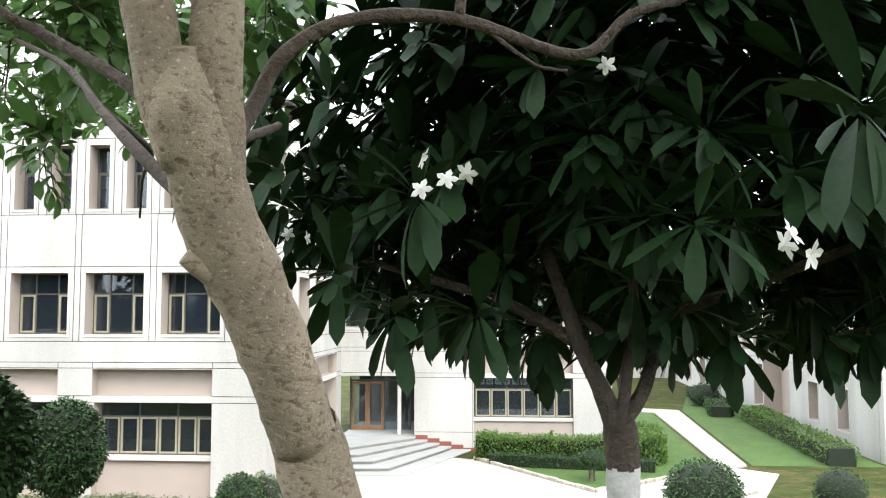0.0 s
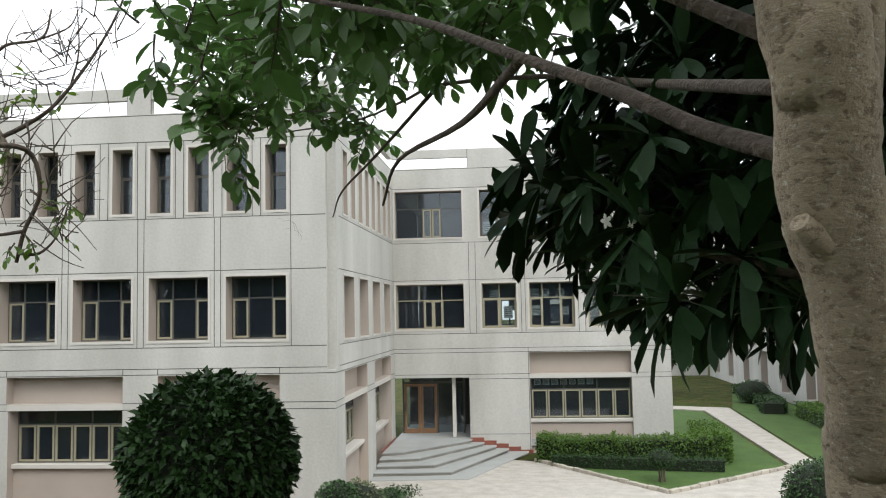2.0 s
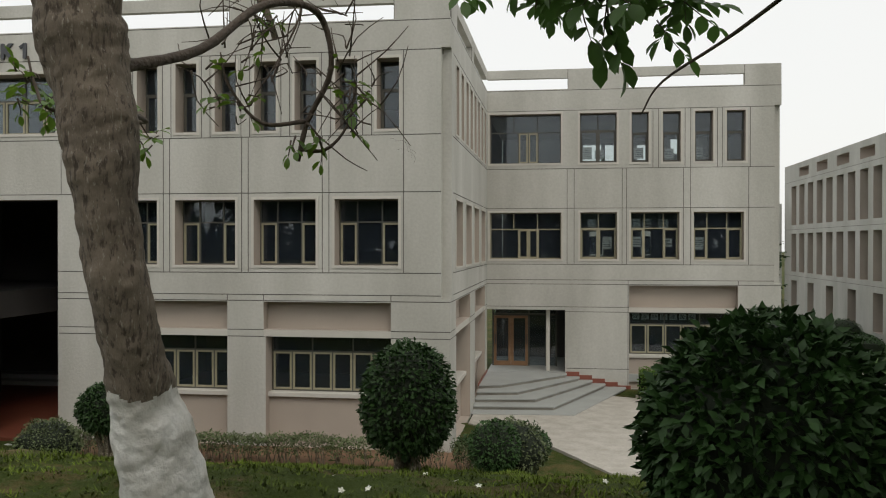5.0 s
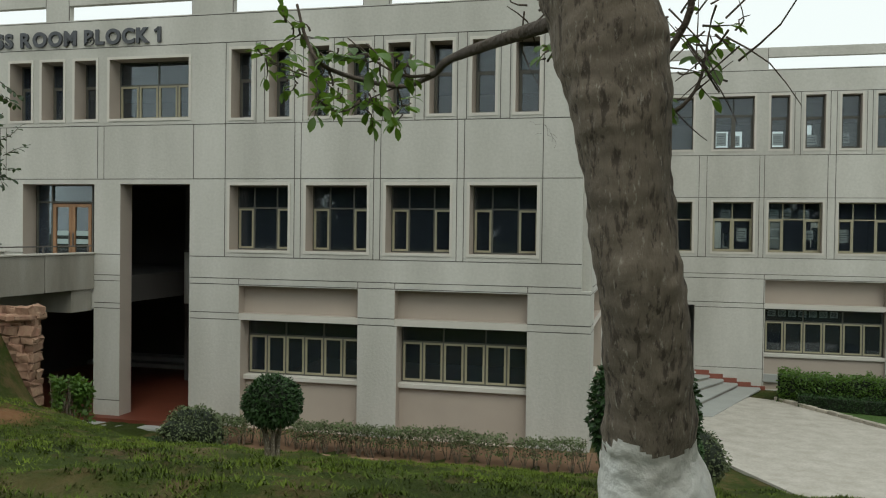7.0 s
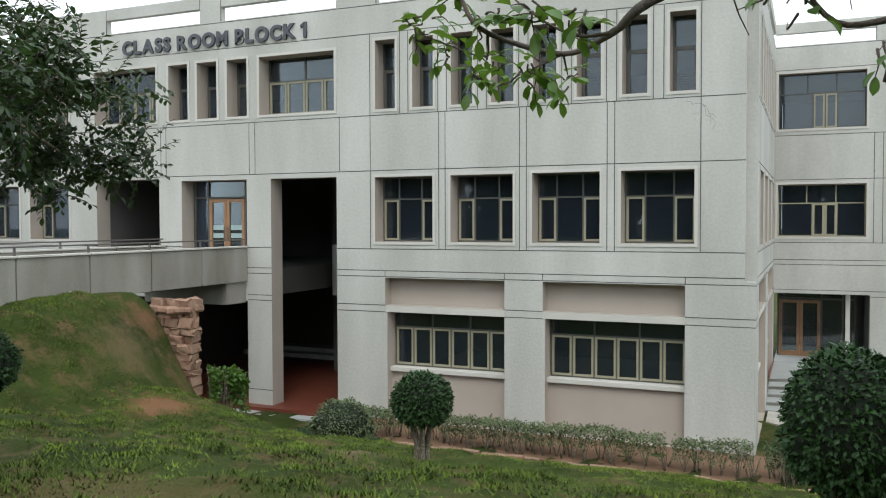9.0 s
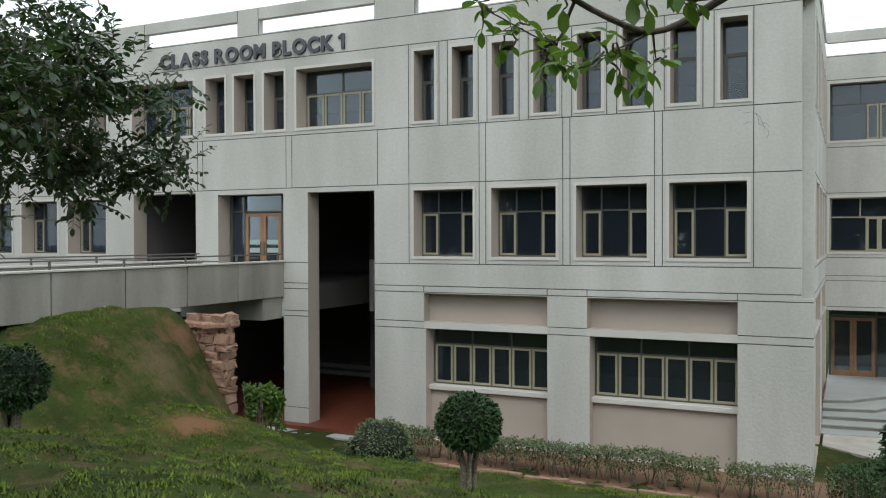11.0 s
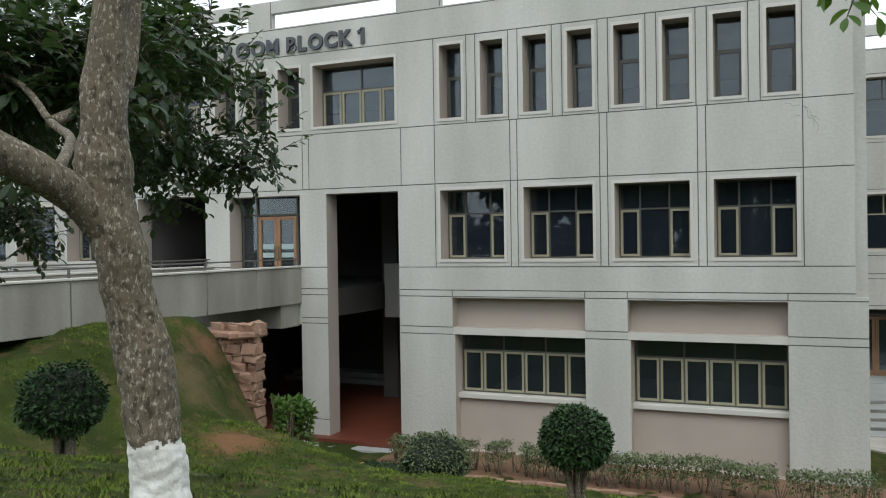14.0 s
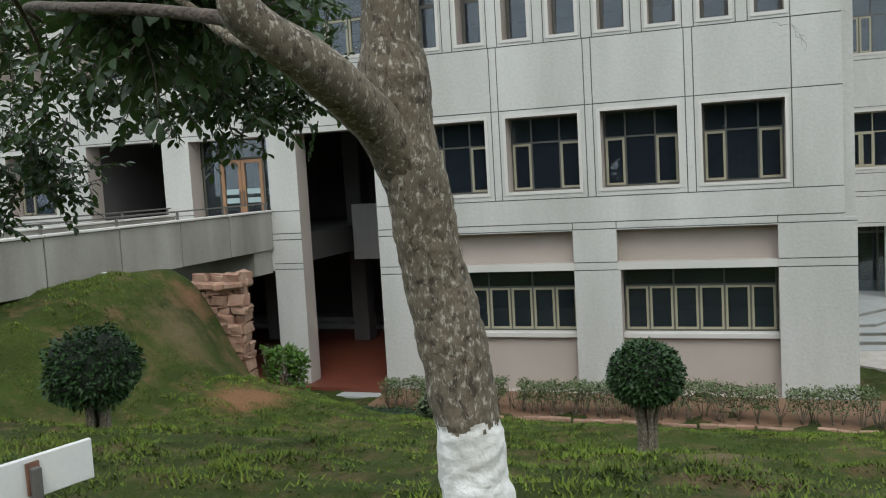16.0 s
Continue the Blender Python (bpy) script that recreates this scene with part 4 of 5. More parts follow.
def leaf_mesh(length, width, fold=0.25, droop=0.2, seg=4, tip=0.62):
    """Vertices and faces of one leaf along +x: a folded blade, widest at tip along it."""
    vs, fs = [], []
    for i in range(seg + 1):
        f = i / seg
        w = width / 2 * (math.sin(math.pi * min(1, (f / tip) ** 0.8 / 2)) if f < tip else max(0.0, 1 - ((f - tip) / (1 - tip)) ** 2.4) ** 0.5)
        z = -droop * length * f * f
        vs += [(f * length, -w, z + fold * w), (f * length, 0, z), (f * length, w, z + fold * w)]
    for i in range(seg):
        k = i * 3
        fs += [(k, k + 1, k + 4, k + 3), (k + 1, k + 2, k + 5, k + 4)]
    return np.array(vs), fs


def scatter(name, shapes, places, mat, parent=None, label="", category="", kind="", group=""):
    """Many leaves joined into one mesh. places: (matrix, shape number)."""
    verts, faces, n = [], [], 0
    for m, k in places:
        vs, fs = shapes[k]
        a = np.array(m)
        verts.append(vs @ a[:3, :3].T + a[:3, 3])
        faces += [tuple(i + n for i in f) for f in fs]
        n += len(vs)
    me = bpy.data.meshes.new(name)
    me.from_pydata(np.concatenate(verts).tolist(), [], faces)
    me.materials.append(mat)
    me.shade_smooth()
    ob = new(name, me)
    if parent:
        ob.parent = parent
    return tagged(ob, label, category, group, kind)


def aim(p, d, spin, scale):
    """Pose at p with x along d."""
    d = Vector(d).normalized()
    q = d.to_track_quat("X", "Z")
    return Matrix.Translation(p) @ q.to_matrix().to_4x4() @ pose(0, 0, 0, spin, 0, 0) @ Matrix.Scale(scale, 4)


def rand_dir(rng, up=0.0):
    while True:
        v = Vector((rng.uniform(-1, 1), rng.uniform(-1, 1), rng.uniform(-1, 1)))
        if 0.1 < v.length < 1:
            v.normalize()
            v.z += up
            return v.normalized()


SMALL_LEAF = [leaf_mesh(0.1, 0.05, 0.3, 0.3, 4, 0.6), leaf_mesh(0.085, 0.04, 0.2, 0.4, 4, 0.55), leaf_mesh(0.115, 0.06, 0.35, 0.2, 4, 0.62)]
TINY_LEAF = [leaf_mesh(0.055, 0.03, 0.3, 0.2, 2, 0.5), leaf_mesh(0.045, 0.026, 0.2, 0.3, 2, 0.5)]
LONG_LEAF = [leaf_mesh(0.28, 0.072, 0.18, 0.14, 6, 0.68), leaf_mesh(0.24, 0.062, 0.22, 0.28, 6, 0.72), leaf_mesh(0.2, 0.058, 0.15, 0.06, 6, 0.66)]


def sprays(rng, blobs, shapes, per, twig_bm, leaf_gap=0.035, twig=(0.18, 0.4), size=(0.8, 1.2), anchor=None, droop=-0.15):
    """Leafy twigs filling soft blobs (x, y, z, radius); twigs go into twig_bm, leaf poses come back."""
    out = []
    for x, y, z, rad in blobs:
        for _ in range(per):
            s = Vector((x, y, z)) + rand_dir(rng) * rad * rng.random() ** 0.5
            d = rand_dir(rng, droop)
            ln = rng.uniform(*twig)
            e = s + d * ln + Vector((0, 0, -0.12 * ln))
            limb(twig_bm, [s, (s + e) / 2 + rand_dir(rng) * 0.02, e], 0.006, 0.002, 4, n=2)
            side = d.cross(Vector((0, 0, 1))).normalized()
            k = int(ln / leaf_gap)
            for i in range(k):
                f = (i + 0.6) / k
                o = side * (1 if i % 2 else -1) + d * 0.7 + Vector((0, 0, rng.uniform(-0.45, 0.15)))
                out.append((aim(s.lerp(e, f), o, rng.uniform(-35, 35), rng.uniform(*size)), rng.randrange(len(shapes))))
            out.append((aim(e, d, rng.uniform(-30, 30), rng.uniform(*size)), 0))
    return out


def bark_trunk(tree, pts, rads, limbs, mat, paint=None, seg=18):
    bm = bmesh.new()
    limb(bm, pts, 0, 0, seg, 0.1, rads, 48 if paint else 10)
    for p, a, b in limbs:
        # Thin limbs take the darker bark; their shade is put into the colour.
        limb(bm, p, a, b, 9, 0.12, n=5, mat=2 if a < 0.025 else 0)
    if paint:
        for f in bm.faces:
            c = f.calc_center_median()
            if c.z < paint + 0.03 * noise.noise(c * 14) + 0.02 * noise.noise(c * 50) and (c.xy - Vector(pts[0]).xy).length < 0.4:
                f.material_index = 1
    return part("trunk", bm, [mat, WHITE, BARKDARK], tree, "mottled brown bark" + (" limewashed white at the foot" if paint else ""))


# tree with spreading leafy limbs close to the walk
rng = random.Random(21)
t1 = base("shade_tree", pose(-1.737, 7.434, -1.435, 0, 0, -0.78) @ Matrix.Scale(1.335, 4), "leaning shade tree with mottled grey-brown bark and broad green leaves", "tree")
limb_a = [(5.58, -21.15, 4.63), (5.43, -21.0, 4.72), (5.3, -20.89, 4.82), (5.1, -20.67, 4.97), (4.8, -20.32, 5.2), (4.31, -19.89, 5.46), (3.97, -19.63, 5.65)]
limb_b = [(5.56, -21.15, 4.75), (5.45, -20.1, 5.05), (5.17, -19.0, 5.39), (4.63, -18.06, 5.63), (4.33, -17.49, 5.69), (3.92, -16.93, 5.72), (3.25, -16.39, 5.78)]
bark_trunk(t1, [(5.926, -20.546, 3.022), (5.749, -20.851, 4.046), (5.727, -20.900, 4.144), (5.704, -20.955, 4.258), (5.679, -21.005, 4.366), (5.648, -21.050, 4.469), (5.612, -21.095, 4.568), (5.591, -21.141, 4.662), (5.577, -21.184, 4.751), (5.563, -21.228, 4.835), (5.555, -21.24, 4.94)],
           [0.112, 0.085, 0.081, 0.079, 0.079, 0.082, 0.083, 0.080, 0.079, 0.073, 0.04],
           [([(5.56, -21.19, 4.72), (5.515, -21.24, 4.9), (5.48, -21.25, 5.12), (5.4, -21.2, 5.7), (5.2, -21.0, 6.6)], 0.058, 0.045),
            ([(5.6, -21.12, 4.6), (5.615, -21.18, 4.8), (5.625, -21.21, 5.05), (5.63, -21.15, 5.7), (5.8, -20.9, 6.6)], 0.058, 0.048),
            ([(5.595, -21.15, 4.7), (5.64, -21.03, 4.87), (5.71, -21.03, 4.99), (5.86, -21.02, 5.07), (6.1, -21.0, 5.07), (6.36, -20.97, 4.99), (6.48, -20.97, 5.08), (6.63, -20.96, 5.13), (6.9, -20.9, 5.3)], 0.022, 0.007),
            ([(6.1, -21.0, 5.07), (6.11, -21.0, 5.2), (6.1, -21.0, 5.4)], 0.013, 0.008),
            ([(6.15, -20.99, 5.06), (6.22, -20.99, 5.0), (6.28, -20.99, 4.96), (6.34, -20.99, 4.95)], 0.006, 0.003),
            ([(5.55, -21.2, 4.8), (5.36, -21.12, 4.93), (5.17, -21.07, 5.04), (5.04, -21.09, 5.12), (4.7, -21.0, 5.4)], 0.017, 0.008),
            (limb_a, 0.021, 0.005), (limb_b, 0.015, 0.005),
            ([(4.63, -18.06, 5.63), (4.2, -17.6, 5.35), (3.9, -17.2, 5.2), (3.8, -17.05, 5.05)], 0.012, 0.004),
            ([(5.1, -20.67, 4.97), (4.9, -19.9, 5.0), (4.6, -19.3, 5.0), (4.5, -19.1, 4.85)], 0.014, 0.005),
            ([(5.63, -21.08, 4.47), (5.57, -21.13, 4.51), (5.54, -21.15, 4.535)], 0.034, 0.018)], BARKPALE)
bm = bmesh.new()
blobs = [(3.62, -18.86, 5.66, 0.4), (4.0, -19.23, 5.63, 0.4), (3.51, -18.07, 5.7, 0.38), (4.0, -18.62, 5.63, 0.4), (3.73, -17.33, 5.75, 0.35), (3.94, -17.0, 5.6, 0.2), (4.41, -18.17, 5.68, 0.34), (4.73, -19.15, 5.63, 0.35),
         (4.99, -19.31, 5.5, 0.25), (4.46, -19.38, 5.64, 0.3), (2.79, -16.82, 6.42, 0.4), (2.99, -16.59, 6.09, 0.45), (3.25, -17.08, 6.28, 0.45), (3.42, -16.65, 5.85, 0.4),
         (3.57, -17.06, 6.15, 0.45), (3.98, -17.43, 6.21, 0.45), (4.01, -17.41, 5.88, 0.4), (4.27, -17.8, 6.01, 0.4), (4.55, -18.18, 5.92, 0.4), (4.81, -18.56, 5.76, 0.35), (5.03, -18.74, 5.61, 0.3), (5.2, -18.93, 5.68, 0.35),
         (4.36, -19.8, 5.5, 0.28), (4.55, -19.74, 5.51, 0.28), (3.4, -18.1, 5.42, 0.16), (4.76, -19.75, 5.59, 0.26), (5.26, -19.7, 5.51, 0.24), (3.5, -18.2, 5.35, 0.12), (3.58, -18.27, 5.3, 0.12)]
pl = []
for x, y, z, r in blobs:
    pl += sprays(rng, [(x, y, z + 0.1, r * 0.72)], SMALL_LEAF, 4 + int(r * 36), bm, 0.036, (0.14, 0.3), (0.85, 1.35), droop=-0.05)
# Unseen leaves added high above the walk to shade the crowns below.
for _ in range(5200):
    p = Vector((6.0, -22.6, 7.3)) + Vector((rng.uniform(-2.6, 2.6), rng.uniform(-2.4, 2.2), rng.uniform(-0.8, 1.2)))
    pl.append((aim(p, rand_dir(rng), rng.uniform(-60, 60), rng.uniform(1.4, 2.6)), rng.randrange(3)))
tagged(part("twig_mass", bm, BARKDARK, t1), kind="stuff")
scatter("crown", SMALL_LEAF, pl, LEAF, t1, "loose sprays of oval green leaves, plus an unseen shading layer overhead", kind="stuff")

# slender tree with limewashed foot and bare hooked branches
rng = random.Random(33)
t2 = base("limewashed_tree", pose(-0.386, 3.315, -0.662, 0, 0, -0.61) @ Matrix.Scale(1.153, 4), "rough-barked tree with a limewashed foot and sparse twigs", "tree")
left = [(1.321, -19.166, 4.841), (0.739, -18.133, 4.962), (0.455, -17.356, 5.054), (0.066, -16.639, 5.136), (-0.031, -17.362, 5.096), (-0.131, -17.382, 5.226), (-0.191, -17.362, 5.396)]
hook = [(1.3, -19.2, 4.9), (1.36, -18.6, 5.1), (1.42, -18.1, 5.4), (1.5, -17.6, 5.5), (1.54, -17.5, 5.25), (1.4, -17.44, 5.0), (1.35, -17.44, 4.8)]
bark_trunk(t2, [(1.542, -18.991, 2.829), (1.488, -19.044, 3.421), (1.446, -19.114, 3.768), (1.427, -19.144, 3.909), (1.424, -19.181, 4.008), (1.417, -19.224, 4.135), (1.408, -19.254, 4.254), (1.390, -19.258, 4.370), (1.376, -19.264, 4.486), (1.361, -19.262, 4.602), (1.341, -19.246, 4.721), (1.310, -19.229, 4.842), (1.275, -19.23, 5.0), (1.25, -19.23, 5.16), (1.24, -19.23, 5.3)],
           [0.173, 0.143, 0.121, 0.101, 0.092, 0.086, 0.083, 0.087, 0.088, 0.097, 0.114, 0.113, 0.128, 0.11, 0.05],
           [([(1.27, -19.23, 4.95), (1.17, -19.25, 5.2), (1.05, -19.3, 5.7), (1.0, -19.2, 6.6)], 0.075, 0.05), ([(1.28, -19.23, 4.95), (1.35, -19.22, 5.2), (1.42, -19.2, 5.8), (1.5, -19.1, 6.8)], 0.075, 0.05),
            (left, 0.019, 0.006), (hook, 0.02, 0.012),
            ([(-0.031, -17.362, 5.096), (-0.521, -16.160, 5.255), (-0.535, -16.938, 5.226)], 0.007, 0.003), ([(0.066, -16.639, 5.136), (-0.023, -16.725, 5.075), (-0.112, -16.811, 5.014)], 0.006, 0.002),
            ([(0.066, -16.639, 5.136), (0.053, -16.549, 5.095), (0.041, -16.459, 5.054)], 0.006, 0.002), ([(0.455, -17.356, 5.054), (0.335, -17.356, 5.054), (0.205, -17.356, 5.114), (0.055, -17.356, 5.234)], 0.008, 0.003),
            ([(1.4, -17.44, 5.0), (1.2, -17.55, 4.98), (1.08, -17.66, 5.14), (1.05, -17.7, 5.3)], 0.012, 0.004), ([(1.36, -17.44, 4.86), (1.48, -17.4, 4.86), (1.58, -17.36, 4.98), (1.62, -17.3, 5.2)], 0.012, 0.004),
            ([(1.0, -19.2, 6.4), (0.7, -17.25, 6.25), (0.93, -17.22, 5.9), (1.08, -17.2, 5.66), (1.14, -17.19, 5.48)], 0.036, 0.016),
            ([(1.08, -17.2, 5.68), (1.25, -17.19, 5.76), (1.45, -17.19, 5.89), (1.7, -17.18, 6.2), (1.91, -17.19, 6.55), (2.0, -17.2, 6.9)], 0.017, 0.005),
            ([(0.93, -17.22, 5.88), (0.98, -17.23, 6.14), (1.1, -17.23, 6.3), (1.36, -17.21, 6.35), (1.42, -17.2, 6.55)], 0.016, 0.006),
            ([(1.55, -17.18, 6.0), (1.62, -17.2, 6.25), (1.6, -17.2, 6.6)], 0.008, 0.003), ([(1.36, -17.2, 6.35), (1.55, -17.2, 6.42), (1.62, -17.2, 6.55)], 0.007, 0.003),
            ([(0.98, -17.2, 6.14), (0.85, -17.2, 6.4), (0.8, -17.2, 6.7)], 0.01, 0.003), ([(1.25, -17.2, 5.78), (1.3, -17.25, 5.6), (1.2, -17.3, 5.35), (1.05, -17.35, 5.1)], 0.008, 0.003)],
           BARKCRACK, paint=3.93, seg=52)
bm = bmesh.new()
blobs = [(-0.535, -16.938, 5.226, 0.10), (-0.528, -16.549, 5.241, 0.09), (-0.521, -16.160, 5.255, 0.08), (-0.112, -16.811, 5.014, 0.09), (-0.023, -16.725, 5.075, 0.06), (0.041, -16.459, 5.054, 0.07), (-0.387, -16.606, 5.078, 0.04), (0.155, -17.356, 5.154, 0.09), (0.335, -17.356, 5.104, 0.06), (-0.031, -17.362, 5.156, 0.09), (-0.171, -17.362, 5.296, 0.10)]
pl = sprays(rng, blobs, SMALL_LEAF, 6, bm, 0.03, (0.05, 0.12), (0.6, 0.95))
for p, q in (((1.1, -17.65, 5.2), 10), ((1.55, -17.4, 5.1), 12), ((1.3, -17.2, 6.2), 14), ((1.7, -17.2, 6.3), 14), ((1.0, -17.2, 6.0), 12), ((1.1, -17.2, 5.6), 10), ((1.45, -17.5, 5.4), 12)):
    for _ in range(2 * q):
        s = Vector(p) + rand_dir(rng) * 0.2
        e = s + rand_dir(rng, 0.4) * rng.uniform(0.12, 0.45)
        limb(bm, [s, (s + e) / 2 + rand_dir(rng) * 0.04, e], 0.005, 0.002, 4, n=2)
pl += sprays(rng, [(1.1, -17.65, 5.22, 0.15), (1.56, -17.42, 5.12, 0.15), (1.1, -17.2, 5.55, 0.12), (1.2, -17.2, 5.9, 0.2), (1.4, -17.44, 4.95, 0.12), (1.6, -17.3, 5.1, 0.12), (1.4, -17.2, 6.1, 0.2), (1.1, -17.6, 5.05, 0.1)], SMALL_LEAF, 5, bm, 0.04, (0.06, 0.14), (0.5, 0.85))
tagged(part("twig_mass", bm, BARKDARK, t2), kind="stuff")
scatter("foliage", SMALL_LEAF, pl, HEDGE, t2, "a few tufts of green leaves", kind="stuff")

# tree with a forked trunk and a dense low crown beside the bank
rng = random.Random(45)
t3 = base("forked_tree", pose(-0.093, -0.077, -0.047, 0, 0, -1.37) @ Matrix.Scale(1.000, 4), "forked tree with speckled bark, limewashed foot and dense dark crown", "tree")
bark_trunk(t3, [(-3.119, -17.053, 2.397), (-3.194, -17.071, 3.324), (-3.210, -17.085, 3.565), (-3.226, -17.081, 3.679), (-3.253, -17.085, 3.872), (-3.288, -17.110, 4.066), (-3.302, -17.140, 4.257), (-3.330, -17.173, 4.445), (-3.348, -17.188, 4.628), (-3.34, -17.18, 4.76), (-3.32, -17.16, 4.92)],
           [0.135, 0.115, 0.101, 0.107, 0.106, 0.100, 0.099, 0.094, 0.108, 0.085, 0.05],
           [([(-3.33, -17.17, 4.36), (-3.36, -17.3, 4.5), (-3.418, -17.568, 4.646), (-3.505, -17.71, 4.745), (-3.525, -17.73, 4.83), (-3.54, -17.74, 4.905), (-3.56, -17.7, 5.3)], 0.082, 0.03),
            ([(-3.5, -17.71, 4.74), (-3.85, -17.62, 4.822), (-4.2, -17.55, 4.883), (-4.7, -17.2, 5.0), (-5.6, -16.2, 5.2)], 0.02, 0.01),
            ([(-3.38, -17.4, 4.56), (-3.6, -17.15, 4.66), (-3.9, -16.85, 4.8), (-4.25, -16.65, 4.92), (-4.72, -16.5, 5.2), (-5.83, -16.2, 5.45)], 0.026, 0.014),
            ([(-3.345, -17.188, 4.58), (-3.34, -17.185, 4.85), (-3.333, -17.18, 5.0), (-3.28, -17.1, 5.7), (-3.2, -16.95, 6.6)], 0.1, 0.05),
            ([(-3.37, -17.17, 4.54), (-3.44, -17.1, 4.82), (-3.45, -16.94, 5.06), (-3.55, -16.8, 5.8)], 0.045, 0.03),
            ([(-4.25, -16.65, 4.92), (-5.0, -15.4, 5.3), (-5.6, -14.4, 5.2), (-6.0, -13.6, 5.0)], 0.03, 0.01), ([(-5.0, -15.4, 5.3), (-5.8, -14.6, 5.9), (-6.3, -13.6, 5.8)], 0.03, 0.01),
            ([(-5.83, -16.2, 5.45), (-6.8, -15.0, 5.3), (-7.8, -14.0, 4.9)], 0.016, 0.006)], BARK, paint=3.57, seg=52)
bm = bmesh.new()
blobs = [(-7.34, -14.67, 5.67, 0.5), (-6.49, -14.9, 5.54, 0.5), (-7.49, -14.24, 5.19, 0.5), (-6.62, -14.46, 5.1, 0.5), (-5.94, -14.73, 5.23, 0.45), (-5.86, -14.18, 5.12, 0.35), (-5.96, -13.66, 5.23, 0.45), (-5.5, -15.3, 5.4, 0.4), (-8.07, -13.96, 4.71, 0.4), (-7.84, -13.9, 4.5, 0.35),
         (-8.36, -14.11, 4.4, 0.35), (-8.7, -13.61, 5.23, 0.5), (-6.16, -14.18, 5.69, 0.5), (-5.75, -13.99, 5.86, 0.45), (-5.4, -14.28, 6.08, 0.45), (-5.63, -14.48, 6.2, 0.45), (-5.83, -13.24, 5.76, 0.45), (-5.83, -13.02, 5.2, 0.35),
         (-6.12, -13.16, 5.06, 0.35), (-6.2, -13.76, 5.06, 0.4), (-6.4, -14.3, 6.3, 0.5), (-7.2, -14.2, 6.3, 0.5), (-6.9, -13.4, 5.4, 0.5), (-7.9, -14.2, 5.7, 0.5), (-4.78, -16.5, 5.38, 0.25), (-4.5, -16.3, 5.35, 0.22), (-4.9, -16.4, 5.1, 0.22), (-4.5, -16.2, 5.15, 0.15), (-5.1, -16.3, 5.3, 0.3), (-5.4, -15.9, 5.2, 0.3), (-4.6, -15.6, 5.5, 0.3), (-5.61, -15.66, 5.75, 0.4), (-5.59, -15.32, 5.51, 0.4), (-5.15, -15.44, 5.79, 0.4), (-5.39, -14.83, 5.99, 0.4), (-5.41, -14.58, 5.63, 0.4)]
pl = sprays(rng, blobs, SMALL_LEAF, 42, bm, 0.032, (0.15, 0.34), (0.65, 1.05))
tagged(part("twig_mass", bm, BARKDARK, t3), kind="stuff")
scatter("crown", SMALL_LEAF, pl, DARKLEAF, t3, "dense drooping crown of small dark green leaves", kind="stuff")

# frangipani with a wide dark crown of long leaves
rng = random.Random(57)
fr_tree = base("frangipani_tree", pose(-0.947, 3.918, -0.750, 0, 0, -0.78) @ Matrix.Scale(1.180, 4), "frangipani with long dark leathery leaves and white flowers", "tree")
bark_trunk(fr_tree, [(6.78, -19.24, 2.5), (6.77, -19.28, 3.2), (6.76, -19.3, 3.7), (6.75, -19.32, 3.92), (6.74, -19.34, 3.98)], [0.09, 0.075, 0.066, 0.072, 0.06],
           [([(6.74, -19.33, 3.9), (6.68, -19.34, 4.08), (6.6, -19.32, 4.26), (6.52, -19.22, 4.5), (6.4, -18.9, 4.9)], 0.045, 0.024), ([(6.73, -19.36, 3.92), (6.77, -19.34, 4.1), (6.8, -19.26, 4.3), (6.83, -19.19, 4.5), (6.8, -19.0, 5.0)], 0.026, 0.018),
            ([(6.74, -19.34, 3.95), (6.85, -19.26, 4.09), (6.94, -19.06, 4.27), (7.05, -18.87, 4.5), (7.4, -18.6, 4.9)], 0.036, 0.02), ([(6.6, -19.3, 4.28), (6.3, -19.2, 4.45), (6.0, -19.1, 4.55), (5.5, -18.9, 4.7)], 0.03, 0.015),
            ([(6.85, -19.22, 4.2), (6.7, -19.0, 4.33), (6.55, -18.9, 4.45)], 0.025, 0.015), ([(7.0, -18.95, 4.4), (7.5, -19.2, 4.6), (8.0, -19.4, 4.8)], 0.03, 0.015)], BARKDARK, paint=3.78)
cl = []
while len(cl) < 1250:
    u, v, w = rng.uniform(-1, 1), rng.uniform(-1, 1), rng.uniform(-1, 1)
    if u * u + v * v + w * w > 1:
        continue
    x, y, z = 7.2 + 2.42 * u, -18.3 + 1.9 * v, 5.3 + 1.3 * w
    if z > 5.0 + (x - 4.95) * 1.25 + 0.1 * noise.noise((x * 2, y * 2, 8)):
        continue
    if z < 4.3 - 0.03 * (y + 19) + 0.08 * noise.noise((x * 2, y * 2, 3)) or (x < 5.9 and y < -20.0):
        continue
    cl.append((x, y, z))
cl += [(5.5, -19.95, 4.42), (5.42, -19.82, 4.66), (5.46, -19.84, 4.94), (5.6, -19.65, 5.25), (5.7, -19.9, 4.55), (5.9, -19.9, 4.4), (6.2, -20.0, 4.42), (6.02, -20.22, 4.78), (6.9, -20.15, 4.7), (7.02, -21.15, 4.82)]
near, rest = [], []
